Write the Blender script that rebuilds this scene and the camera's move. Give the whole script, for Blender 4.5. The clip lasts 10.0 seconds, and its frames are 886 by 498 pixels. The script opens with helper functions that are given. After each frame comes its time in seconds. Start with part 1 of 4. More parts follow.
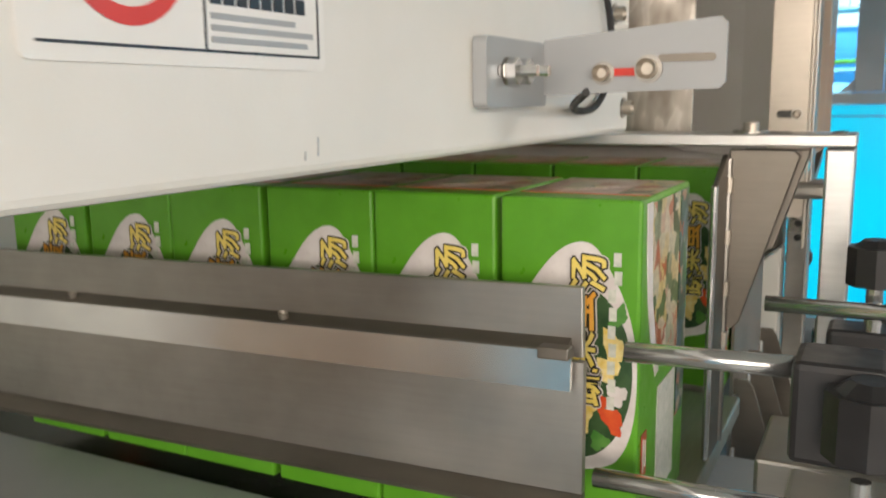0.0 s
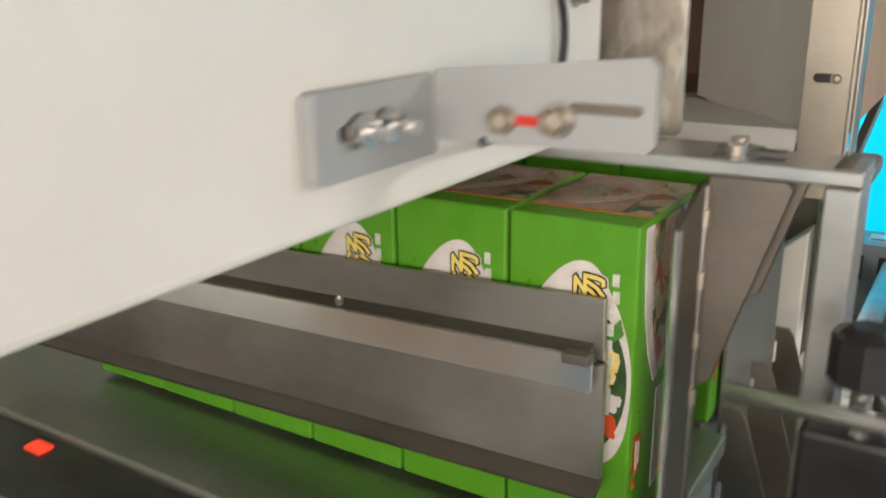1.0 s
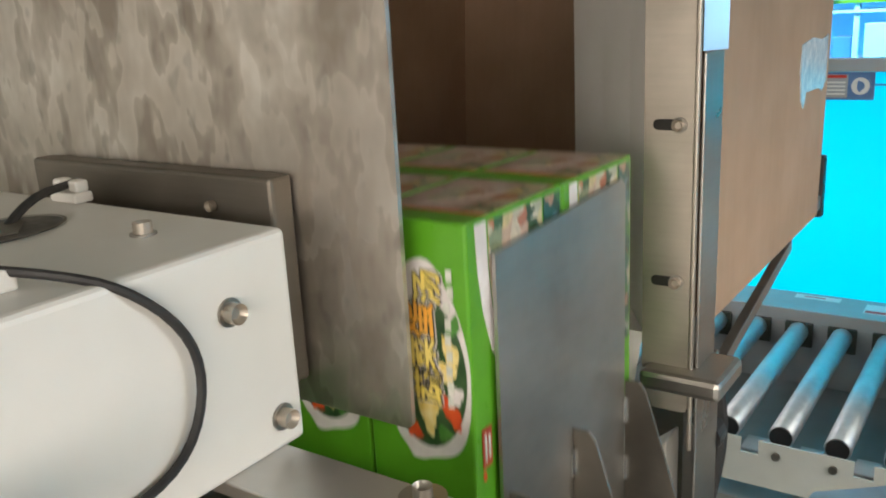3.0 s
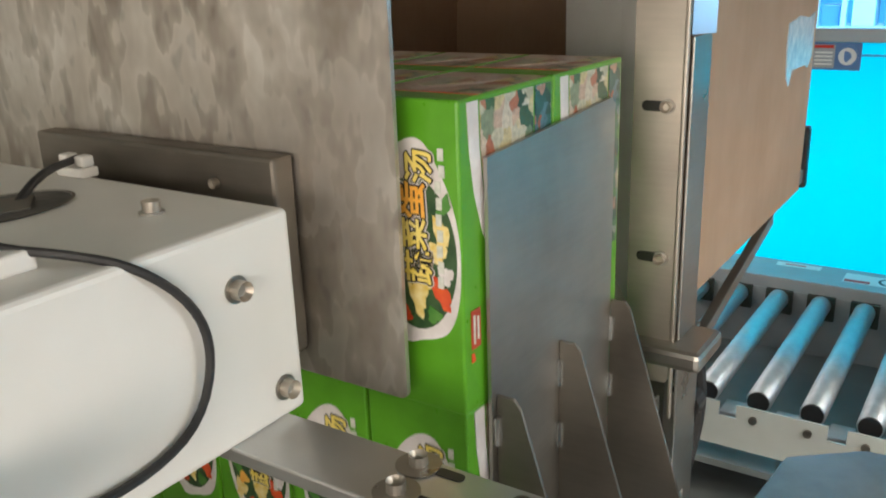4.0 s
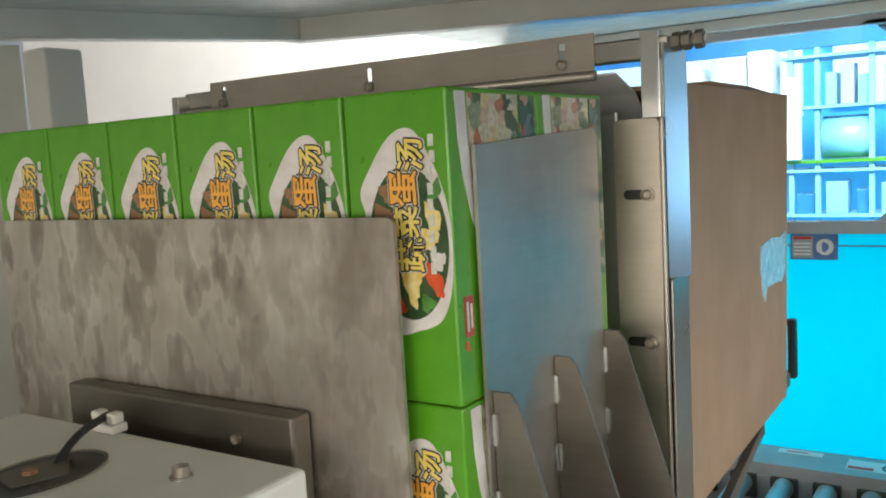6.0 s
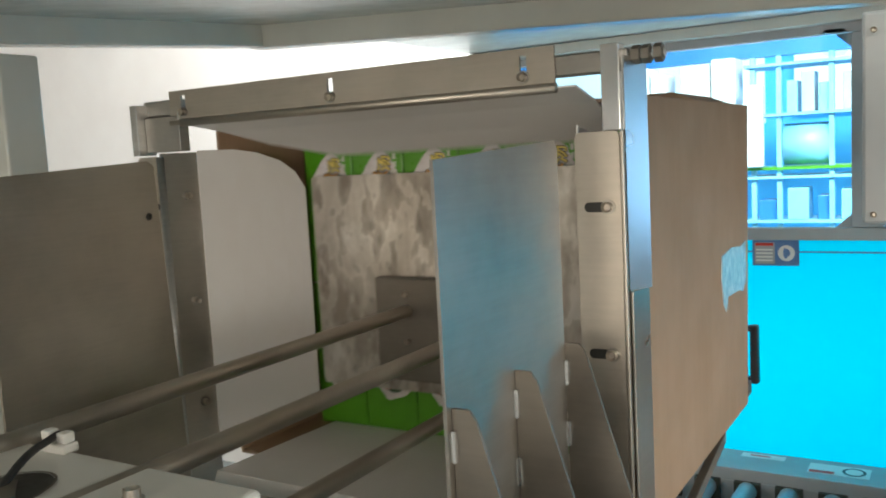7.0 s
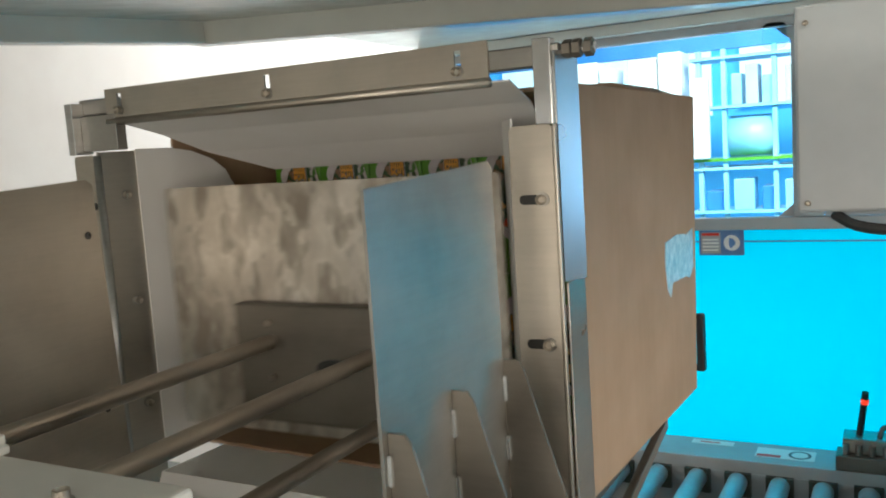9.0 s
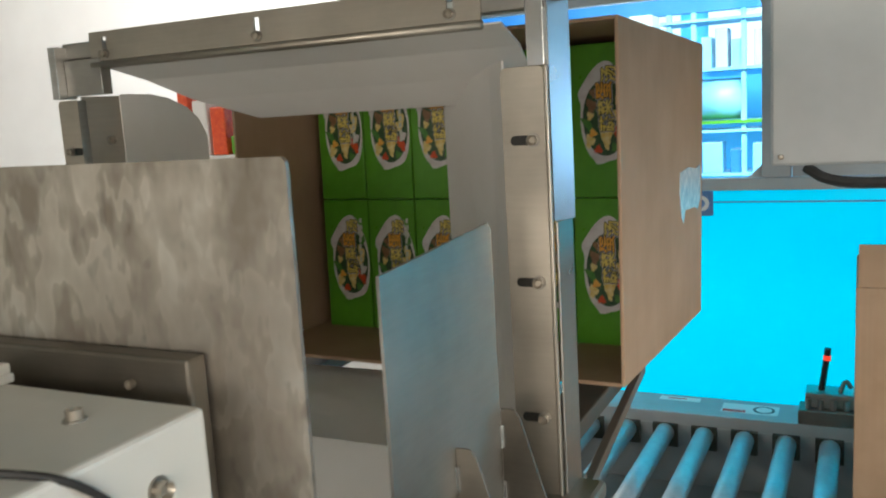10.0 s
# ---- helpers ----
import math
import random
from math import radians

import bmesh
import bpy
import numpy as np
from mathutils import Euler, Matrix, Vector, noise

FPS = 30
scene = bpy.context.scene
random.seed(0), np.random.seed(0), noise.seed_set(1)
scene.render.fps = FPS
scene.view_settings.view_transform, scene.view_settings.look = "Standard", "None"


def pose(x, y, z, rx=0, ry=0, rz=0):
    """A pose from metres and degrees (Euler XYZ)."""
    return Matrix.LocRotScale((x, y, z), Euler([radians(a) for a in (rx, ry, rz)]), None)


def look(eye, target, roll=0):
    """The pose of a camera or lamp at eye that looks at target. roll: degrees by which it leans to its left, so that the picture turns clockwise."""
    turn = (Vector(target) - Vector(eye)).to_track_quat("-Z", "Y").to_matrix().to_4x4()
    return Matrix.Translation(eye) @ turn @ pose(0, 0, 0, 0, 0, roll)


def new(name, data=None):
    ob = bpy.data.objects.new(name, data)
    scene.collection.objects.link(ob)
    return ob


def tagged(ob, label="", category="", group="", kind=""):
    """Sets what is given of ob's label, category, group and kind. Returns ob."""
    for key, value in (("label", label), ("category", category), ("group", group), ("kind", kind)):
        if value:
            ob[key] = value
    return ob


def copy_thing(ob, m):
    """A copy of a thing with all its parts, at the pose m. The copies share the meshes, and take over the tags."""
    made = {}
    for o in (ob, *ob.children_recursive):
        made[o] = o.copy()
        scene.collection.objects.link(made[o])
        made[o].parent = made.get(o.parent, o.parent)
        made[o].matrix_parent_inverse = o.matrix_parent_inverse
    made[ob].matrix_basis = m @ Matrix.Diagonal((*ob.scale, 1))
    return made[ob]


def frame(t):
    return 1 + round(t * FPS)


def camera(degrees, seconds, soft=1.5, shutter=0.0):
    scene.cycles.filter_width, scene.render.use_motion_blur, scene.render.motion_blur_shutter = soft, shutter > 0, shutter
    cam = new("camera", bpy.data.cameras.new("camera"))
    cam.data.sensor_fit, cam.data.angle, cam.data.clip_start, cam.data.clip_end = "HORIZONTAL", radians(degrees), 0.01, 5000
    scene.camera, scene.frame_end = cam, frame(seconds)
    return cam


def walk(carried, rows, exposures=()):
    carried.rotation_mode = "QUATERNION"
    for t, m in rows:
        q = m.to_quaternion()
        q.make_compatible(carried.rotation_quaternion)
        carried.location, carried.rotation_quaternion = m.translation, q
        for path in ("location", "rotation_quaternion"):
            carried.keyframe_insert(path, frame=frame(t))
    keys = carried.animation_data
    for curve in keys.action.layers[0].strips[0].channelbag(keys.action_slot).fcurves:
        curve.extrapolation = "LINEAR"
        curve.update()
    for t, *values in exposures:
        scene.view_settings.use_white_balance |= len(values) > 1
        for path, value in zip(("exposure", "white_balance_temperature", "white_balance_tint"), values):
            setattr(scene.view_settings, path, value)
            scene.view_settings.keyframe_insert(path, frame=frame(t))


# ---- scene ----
cam = camera(54.4, 10.0, 1.9, 0.5)
PATH = [
    (0, (0.05, -0.065, 1.257), (-0.849, 1.69, 0.92), -0.8),
    (0.5, (0.054, 0.016, 1.295), (-0.9, 1.681, 0.734), 0.6),
    (1, (0.085, 0.118, 1.341), (-0.932, 1.735, 0.747), -0.7),
    (1.3, (0.139, 0.199, 1.371), (-0.925, 1.81, 0.838), -1.3),
    (1.5, (0.175, 0.249, 1.385), (-0.895, 1.843, 0.823), -1.4),
    (2, (0.206, 0.338, 1.409), (-0.884, 1.9, 0.799), -2.8),
    (2.5, (0.214, 0.377, 1.46), (-0.893, 1.95, 0.913), -3.4),
    (2.7, (0.213, 0.379, 1.479), (-0.898, 1.962, 0.971), -3.3),
    (3.8, (0.21, 0.368, 1.512), (-0.844, 1.941, 0.867), -1.9),
    (4, (0.218, 0.358, 1.517), (-0.844, 1.934, 0.894), -2.1),
    (4.5, (0.233, 0.339, 1.535), (-0.833, 1.934, 0.97), -2.1),
    (5, (0.24, 0.321, 1.575), (-0.879, 1.953, 1.284), -3.0),
    (5.5, (0.241, 0.316, 1.586), (-0.865, 1.966, 1.352), -3.2),
    (6.8, (0.243, 0.324, 1.593), (-0.793, 2.02, 1.386), -3.0),
    (7, (0.244, 0.327, 1.595), (-0.78, 2.031, 1.379), -3.1),
    (7.5, (0.241, 0.324, 1.597), (-0.763, 2.04, 1.382), -3.2),
    (8, (0.246, 0.333, 1.595), (-0.725, 2.067, 1.373), -3.5),
    (8.5, (0.259, 0.332, 1.594), (-0.692, 2.078, 1.376), -3.8),
    (9, (0.265, 0.331, 1.593), (-0.673, 2.082, 1.361), -3.8),
    (9.5, (0.266, 0.338, 1.581), (-0.645, 2.098, 1.313), -3.5),
    (10, (0.25, 0.299, 1.568), (-0.619, 2.073, 1.257), -3.4),
]
walk(cam, [(t, look(eye, aim, roll)) for t, eye, aim, roll in PATH],
     [(0.0, -0.14, 6500, 10), (1.0, -0.02, 6500, 10), (1.5, 0.10, 6500, 10), (2.0, 0.18, 6450, 9), (2.5, 0.14, 6450, 9), (4.0, 0.06, 6420, 9), (4.5, 0.02, 6400, 8), (5.0, -0.15, 6380, 7), (5.5, -0.20, 6380, 6), (7.0, -0.12, 6350, 5), (10.0, -0.14, 6350, 5)])

# ---- light: one key lamp, added unseen fill lights, bluish daylight fills ----
world = bpy.data.worlds.new("hall_air")
scene.world = world
world.use_nodes = True
world.node_tree.nodes["Background"].inputs[0].default_value = (0.80, 0.86, 0.95, 1)
world.node_tree.nodes["Background"].inputs[1].default_value = 0.16
scene.view_settings.exposure = 0.0


def area_lamp(name, eye, target, sx, sy, power, color):
    data = bpy.data.lights.new(name, "AREA")
    data.shape, data.size, data.size_y, data.energy, data.color = "RECTANGLE", sx, sy, power, color
    ob = new(name, data)
    ob.matrix_world = look(eye, target)
    return ob


area_lamp("hall_light", (1.9, 1.45, 2.0), (-0.17, 0.5, 1.25), 0.5, 0.3, 18, (1.0, 0.91, 0.80))
# Two unseen front fills, added to brighten upright faces and the carton mouth.
area_lamp("hall_light", (0.3, -2.4, 1.55), (-0.35, 1.1, 1.45), 1.6, 1.1, 44, (1.0, 0.87, 0.75))
area_lamp("hall_light", (2.0, -2.2, 1.6), (-0.45, 1.1, 1.4), 3.0, 1.1, 66, (1.0, 0.87, 0.76))
# Two unseen ceiling fills, added for ambient bounce in the closed hall.
area_lamp("hall_light", (3.2, -0.6, 4.1), (3.2, -0.6, 0.0), 3.0, 3.0, 210, (1.0, 0.90, 0.76))
area_lamp("hall_light", (-3.2, -1.0, 4.1), (-3.0, -1.0, 0.0), 2.4, 3.0, 110, (1.0, 0.91, 0.78))
# Overhead light aimed at the cyan panel to raise its brightness.
area_lamp("hall_light", (0.6, 2.9, 3.2), (0.4, 3.62, 0.7), 2.6, 0.25, 460, (0.86, 0.97, 1.0))
# Added behind the translucent cyan panel to make it glow.
area_lamp("daylight_fill", (0.4, 4.45, 0.68), (0.4, 3.62, 0.68), 3.6, 0.95, 46, (0.72, 0.90, 1.0))
# Added at the flank, unseen, for the blue sheen on the steel.
area_lamp("daylight_fill", (2.36, 2.3, 1.48), (0.0, 1.2, 1.45), 1.1, 0.5, 7, (0.30, 0.60, 1.0))
# Added above the distant rack to brighten it.
area_lamp("daylight_fill", (-0.3, 6.4, 3.4), (-0.4, 5.0, 1.6), 3.0, 1.0, 15, (0.55, 0.82, 1.0))
# Unseen fill, added to brighten the white partition.
area_lamp("hall_light", (-2.2, 2.3, 2.9), (-1.9, 3.6, 1.6), 1.6, 0.4, 27, (1.0, 0.92, 0.90))


# ---- materials ----
def nodes_of(name):
    m = bpy.data.materials.new(name)
    m.use_nodes = True
    t = m.node_tree
    return m, t, t.nodes["Principled BSDF"]


def coords(t, scale=(1, 1, 1)):
    tc, mp = t.nodes.new("ShaderNodeTexCoord"), t.nodes.new("ShaderNodeMapping")
    mp.inputs["Scale"].default_value = scale
    t.links.new(tc.outputs["Object"], mp.inputs[0])
    return mp.outputs[0]


def noise_tex(t, vec, scale, detail=4, rough=0.55):
    n = t.nodes.new("ShaderNodeTexNoise")
    n.inputs["Scale"].default_value, n.inputs["Detail"].default_value, n.inputs["Roughness"].default_value = scale, detail, rough
    t.links.new(vec, n.inputs["Vector"])
    return n.outputs["Fac"]


def ramp(t, fac, stops, interp="LINEAR"):
    r = t.nodes.new("ShaderNodeValToRGB")
    r.color_ramp.interpolation = interp
    e = r.color_ramp.elements
    while len(e) < len(stops):
        e.new(0.5)
    for el, (p, c) in zip(e, stops):
        el.position = p
        el.color = (*c, 1) if len(c) == 3 else c
    t.links.new(fac, r.inputs[0])
    return r.outputs[0]


def bump(t, bsdf, fac, strength, dist=0.001):
    b = t.nodes.new("ShaderNodeBump")
    b.inputs["Strength"].default_value, b.inputs["Distance"].default_value = strength, dist
    t.links.new(fac, b.inputs["Height"])
    t.links.new(b.outputs[0], bsdf.inputs["Normal"])


def grey(v):
    return (v, v, v)


def mat_paint(name, c1, c2, rough=0.45, scale=9, metal=0.0, grain=0.08, spec=0.5):
    m, t, b = nodes_of(name)
    v = coords(t)
    t.links.new(ramp(t, noise_tex(t, v, scale), [(0.3, c1), (0.7, c2)]), b.inputs["Base Color"])
    t.links.new(ramp(t, noise_tex(t, v, scale * 3), [(0.3, grey(rough * 0.85)), (0.7, grey(min(1, rough * 1.2)))]), b.inputs["Roughness"])
    b.inputs["Metallic"].default_value = metal
    b.inputs["Specular IOR Level"].default_value = spec
    bump(t, b, noise_tex(t, v, 420, 2), grain, 0.0004)
    return m


def mat_steel(name, c1, c2, rough=0.38, stretch=(3, 3, 60), blot=7.0, blot_amount=0.5, grain=0.12):
    m, t, b = nodes_of(name)
    v = coords(t)
    vs = coords(t, stretch)
    b.inputs["Metallic"].default_value = 0.92
    big = noise_tex(t, v, blot, 5, 0.6)
    line = noise_tex(t, vs, 9, 3)
    mix = t.nodes.new("ShaderNodeMix")
    mix.inputs[0].default_value = blot_amount
    t.links.new(line, mix.inputs[2])
    t.links.new(big, mix.inputs[3])
    t.links.new(ramp(t, mix.outputs[0], [(0.32, c1), (0.68, c2)]), b.inputs["Base Color"])
    t.links.new(ramp(t, big, [(0.3, grey(rough * 0.8)), (0.72, grey(rough * 1.35))]), b.inputs["Roughness"])
    bump(t, b, line, grain, 0.0004)
    return m


STEEL = mat_steel("brushed_steel", (0.28, 0.268, 0.245), (0.46, 0.44, 0.405), 0.33, (2, 2, 30), 6.0, 0.88, 0.015)
# Darkened steel: the shade on gussets and mount bar is in its colour.
STEEL_DARK = mat_steel("dull_shaded_steel", (0.165, 0.148, 0.125), (0.265, 0.24, 0.207), 0.45, (2, 2, 30), 8.0, 0.86, 0.02)
# Brighter steel: the warm light on uprights and rail is in its colour.
STEEL_WARM = mat_steel("warm_lit_steel", (0.38, 0.345, 0.295), (0.56, 0.51, 0.44), 0.42, (2, 2, 30), 7.0, 0.86, 0.02)
STEEL_PALE = mat_steel("pale_mill_steel", (0.46, 0.455, 0.44), (0.62, 0.615, 0.60), 0.34, (2, 2, 30), 7.0, 0.7, 0.02)
STEEL_SATIN = mat_steel("satin_bright_steel", (0.50, 0.50, 0.49), (0.62, 0.62, 0.61), 0.24, (2, 2, 30), 7.0, 0.86, 0.02)
STEEL_BRIGHT = mat_steel("polished_steel", (0.6, 0.6, 0.6), (0.75, 0.75, 0.74), 0.18, (2, 2, 2), 12, 0.3, 0.02)
ZINC = mat_steel("zinc_roller", (0.5, 0.54, 0.58), (0.68, 0.72, 0.75), 0.46, (3, 3, 12), 22, 0.6, 0.05)


def mat_stained_steel():
    """Brushed sheet with drips and hand marks running down it."""
    m, t, b = nodes_of("stained_steel")
    b.inputs["Metallic"].default_value = 0.9
    drip = noise_tex(t, coords(t, (46, 8, 19)), 1.0, 2, 0.45)
    smear = noise_tex(t, coords(t, (11, 5, 8)), 1.0, 4, 0.6)
    spot = ramp(t, noise_tex(t, coords(t, (60, 20, 38)), 1.0, 1, 0.4), [(0.64, grey(1.0)), (0.72, grey(0.80))])
    edge = ramp(t, drip, [(0.36, grey(0.36)), (0.49, grey(0.47)), (0.515, grey(0.58)), (0.66, grey(0.54))])
    mix = t.nodes.new("ShaderNodeMix")
    t.links.new(ramp(t, noise_tex(t, coords(t, (6, 3, 5)), 1.0, 2), [(0.40, grey(0.72)), (0.60, grey(0.35))]), mix.inputs[0])
    t.links.new(edge, mix.inputs[2])
    t.links.new(smear, mix.inputs[3])
    tone = ramp(t, mix.outputs[0], [(0.38, (0.32, 0.283, 0.24)), (0.46, (0.44, 0.40, 0.35)), (0.53, (0.545, 0.505, 0.45)), (0.60, (0.68, 0.645, 0.595))])
    mu = t.nodes.new("ShaderNodeMix")
    mu.data_type, mu.blend_type = "RGBA", "MULTIPLY"
    mu.inputs[0].default_value = 1.0
    t.links.new(tone, mu.inputs[6])
    t.links.new(spot, mu.inputs[7])
    t.links.new(mu.outputs[2], b.inputs["Base Color"])
    t.links.new(ramp(t, mix.outputs[0], [(0.40, grey(0.58)), (0.60, grey(0.34))]), b.inputs["Roughness"])
    bump(t, b, noise_tex(t, coords(t, (4, 4, 70)), 8, 2), 0.08, 0.0003)
    return m


STAINED = mat_stained_steel()
WHITE = mat_paint("white_enamel", (0.72, 0.70, 0.65), (0.80, 0.78, 0.74), 0.4, 6, 0, 0.15)
GREY_PAINT = mat_paint("grey_enamel", (0.34, 0.355, 0.365), (0.41, 0.425, 0.435), 0.4, 6)
CREAM = mat_paint("cream_enamel", (0.55, 0.56, 0.52), (0.64, 0.65, 0.60), 0.2, 5, 0, 0.04)
BLACK = mat_paint("black_plastic", (0.012, 0.012, 0.013), (0.022, 0.022, 0.024), 0.4, 20)
RUBBER = mat_paint("black_rubber", (0.015, 0.015, 0.016), (0.03, 0.03, 0.03), 0.55, 25)
FUNNEL = mat_paint("white_plastic_sheet", (0.90, 0.87, 0.84), (0.94, 0.92, 0.90), 0.5, 12, 0, 0.1)


def let_light_through(m, share, tone=(0.85, 0.81, 0.77)):
    """Thin milky plastic: part of the light passes through it."""
    t = m.node_tree
    b = t.nodes["Principled BSDF"]
    out = t.nodes["Material Output"]
    tr = t.nodes.new("ShaderNodeBsdfTranslucent")
    tr.inputs[0].default_value = (*tone, 1)
    mix = t.nodes.new("ShaderNodeMixShader")
    mix.inputs[0].default_value = share
    t.links.new(b.outputs[0], mix.inputs[1])
    t.links.new(tr.outputs[0], mix.inputs[2])
    t.links.new(mix.outputs[0], out.inputs[0])


let_light_through(FUNNEL, 0.22)
GREEN = mat_paint("green_card", (0.085, 0.30, 0.012), (0.11, 0.36, 0.02), 0.32, 30, 0, 0.03)
ARTWHITE = mat_paint("print_white", (0.60, 0.55, 0.53), (0.80, 0.77, 0.76), 0.32, 45, 0, 0.02)
ARTDARK = mat_paint("print_dark_green", (0.015, 0.055, 0.018), (0.06, 0.12, 0.045), 0.32, 60, 0, 0.02)
ARTYELLOW = mat_paint("print_yellow", (0.80, 0.62, 0.10), (0.85, 0.72, 0.25), 0.32, 60, 0, 0.02)
ARTORANGE = mat_paint("print_orange", (0.85, 0.36, 0.04), (0.88, 0.50, 0.10), 0.32, 60, 0, 0.02)
ARTEGG = mat_paint("print_egg", (0.72, 0.52, 0.10), (0.85, 0.74, 0.38), 0.32, 140, 0, 0.02)
ARTRED = mat_paint("print_red", (0.60, 0.05, 0.02), (0.75, 0.12, 0.03), 0.32, 90, 0, 0.02)
# Print ink, and the painted-in darkness of slots, sockets and openings.
ARTBLACK = mat_paint("print_and_hole_black", (0.012, 0.011, 0.01), (0.02, 0.02, 0.018), 0.32, 40, 0, 0.02)
ARTGREEN = mat_paint("print_leaf_green", (0.05, 0.20, 0.03), (0.12, 0.30, 0.06), 0.32, 90, 0, 0.02)
ARTBROWN = mat_paint("print_brown", (0.20, 0.09, 0.04), (0.34, 0.20, 0.10), 0.32, 120, 0, 0.02)
ARTPALE = mat_paint("print_pale", (0.50, 0.54, 0.46), (0.70, 0.70, 0.64), 0.32, 200, 0, 0.02)
ARTPINK = mat_paint("print_pink", (0.52, 0.36, 0.30), (0.66, 0.52, 0.46), 0.30, 40, 0, 0.02)
ARTSTAMP = mat_paint("print_dark_red", (0.36, 0.04, 0.02), (0.48, 0.07, 0.03), 0.32, 60, 0, 0.02)
SIGNRED = mat_paint("sign_red", (0.62, 0.03, 0.02), (0.70, 0.05, 0.03), 0.4, 20)
SIGNWHITE = mat_paint("sign_white", (0.78, 0.76, 0.72), (0.82, 0.80, 0.77), 0.35, 20)
SIGNBLUE = mat_paint("sign_blue", (0.10, 0.20, 0.42), (0.14, 0.26, 0.50), 0.35, 20)
DECK = mat_steel("dark_deck_plate", (0.36, 0.38, 0.33), (0.48, 0.50, 0.44), 0.46, (30, 3, 3), 9, 0.6, 0.05)
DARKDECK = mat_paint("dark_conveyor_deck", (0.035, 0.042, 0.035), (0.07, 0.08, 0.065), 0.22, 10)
CYAN = mat_paint("cyan_panel", (0.008, 0.78, 0.92), (0.012, 0.82, 0.95), 0.22, 2, 0, 0.02)
let_light_through(CYAN, 0.55, (0.04, 0.88, 1.0))
WALLWHITE = mat_paint("white_wall", (0.72, 0.68, 0.66), (0.80, 0.77, 0.75), 0.6, 2)
FLOORMAT = mat_paint("hall_floor", (0.16, 0.18, 0.18), (0.24, 0.26, 0.26), 0.4, 3)


def mat_kraft():
    m, t, b = nodes_of("kraft_board")
    v = coords(t)
    flute = noise_tex(t, coords(t, (160, 160, 2)), 1.0, 2)
    cloud = noise_tex(t, v, 8, 5)
    mix = t.nodes.new("ShaderNodeMix")
    mix.inputs[0].default_value = 0.82
    t.links.new(flute, mix.inputs[2])
    t.links.new(cloud, mix.inputs[3])
    t.links.new(ramp(t, mix.outputs[0], [(0.3, (0.340, 0.218, 0.132)), (0.7, (0.43, 0.288, 0.19))]), b.inputs["Base Color"])
    b.inputs["Roughness"].default_value = 0.62
    bump(t, b, flute, 0.12, 0.0006)
    return m


KRAFT = mat_kraft()


def mat_food(name, scale, dark=False):
    """Printed picture of soup vegetables: coloured pieces at random."""
    m, t, b = nodes_of(name)
    v = coords(t)
    vo = t.nodes.new("ShaderNodeTexVoronoi")
    vo.inputs["Scale"].default_value = scale
    warp = t.nodes.new("ShaderNodeTexNoise")
    warp.inputs["Scale"].default_value = 60
    add = t.nodes.new("ShaderNodeVectorMath")
    add.operation = "MULTIPLY_ADD"
    add.inputs[1].default_value = (0.02, 0.02, 0.02)
    t.links.new(v, warp.inputs["Vector"])
    t.links.new(warp.outputs["Color"], add.inputs[0])
    t.links.new(v, add.inputs[2])
    t.links.new(add.outputs[0], vo.inputs["Vector"])
    sep = t.nodes.new("ShaderNodeSeparateColor")
    t.links.new(vo.outputs["Color"], sep.inputs[0])
    if dark:
        stops = [(0.0, (0.02, 0.05, 0.03)), (0.35, (0.03, 0.12, 0.10)), (0.55, (0.08, 0.22, 0.06)), (0.72, (0.10, 0.20, 0.24)), (0.86, (0.50, 0.46, 0.36)), (0.95, (0.45, 0.10, 0.03))]
    else:
        stops = [(0.0, (0.03, 0.07, 0.03)), (0.18, (0.09, 0.18, 0.06)), (0.34, (0.60, 0.56, 0.42)), (0.58, (0.66, 0.52, 0.20)), (0.76, (0.70, 0.62, 0.48)), (0.93, (0.48, 0.12, 0.04))]
    col = ramp(t, sep.outputs[0], stops, "EASE")
    fine = ramp(t, noise_tex(t, v, scale * 3.0, 4), [(0.3, grey(0.55)), (0.7, grey(1.0))])
    mu = t.nodes.new("ShaderNodeMix")
    mu.data_type, mu.blend_type = "RGBA", "MULTIPLY"
    mu.inputs[0].default_value = 0.9
    t.links.new(col, mu.inputs[6])
    t.links.new(fine, mu.inputs[7])
    t.links.new(mu.outputs[2], b.inputs["Base Color"])
    b.inputs["Roughness"].default_value = 0.3
    return m


FOOD = mat_food("food_picture", 75)
FOODDARK = mat_food("dark_food_picture", 95, True)


def mat_top():
    m, t, b = nodes_of("top_print")
    v = coords(t)
    t.links.new(ramp(t, noise_tex(t, v, 30, 5, 0.7), [(0.35, (0.30, 0.17, 0.12)), (0.5, (0.50, 0.36, 0.28)), (0.62, (0.62, 0.52, 0.45))]), b.inputs["Base Color"])
    b.inputs["Roughness"].default_value = 0.28
    return m


TOPPRINT = mat_top()


def mat_glass(name, color):
    m, t, b = nodes_of(name)
    b.inputs["Base Color"].default_value = (*color, 1)
    b.inputs["Transmission Weight"].default_value = 1.0
    b.inputs["Roughness"].default_value = 0.02
    b.inputs["IOR"].default_value = 1.25
    return m


GLASS = mat_glass("clear_acrylic", (0.75, 0.93, 1.0))


def mat_glow(name, color, strength):
    m, t, b = nodes_of(name)
    b.inputs["Base Color"].default_value = (*color, 1)
    b.inputs["Emission Color"].default_value = (*color, 1)
    b.inputs["Emission Strength"].default_value = strength
    return m


SKYGLOW = mat_glow("daylight_backdrop", (0.84, 0.94, 1.0), 0.5)
# Emits by itself, standing for the blue light at the hall's far end.
BLUEGLOW = mat_glow("blue_backdrop_glow", (0.07, 0.42, 0.85), 0.42)
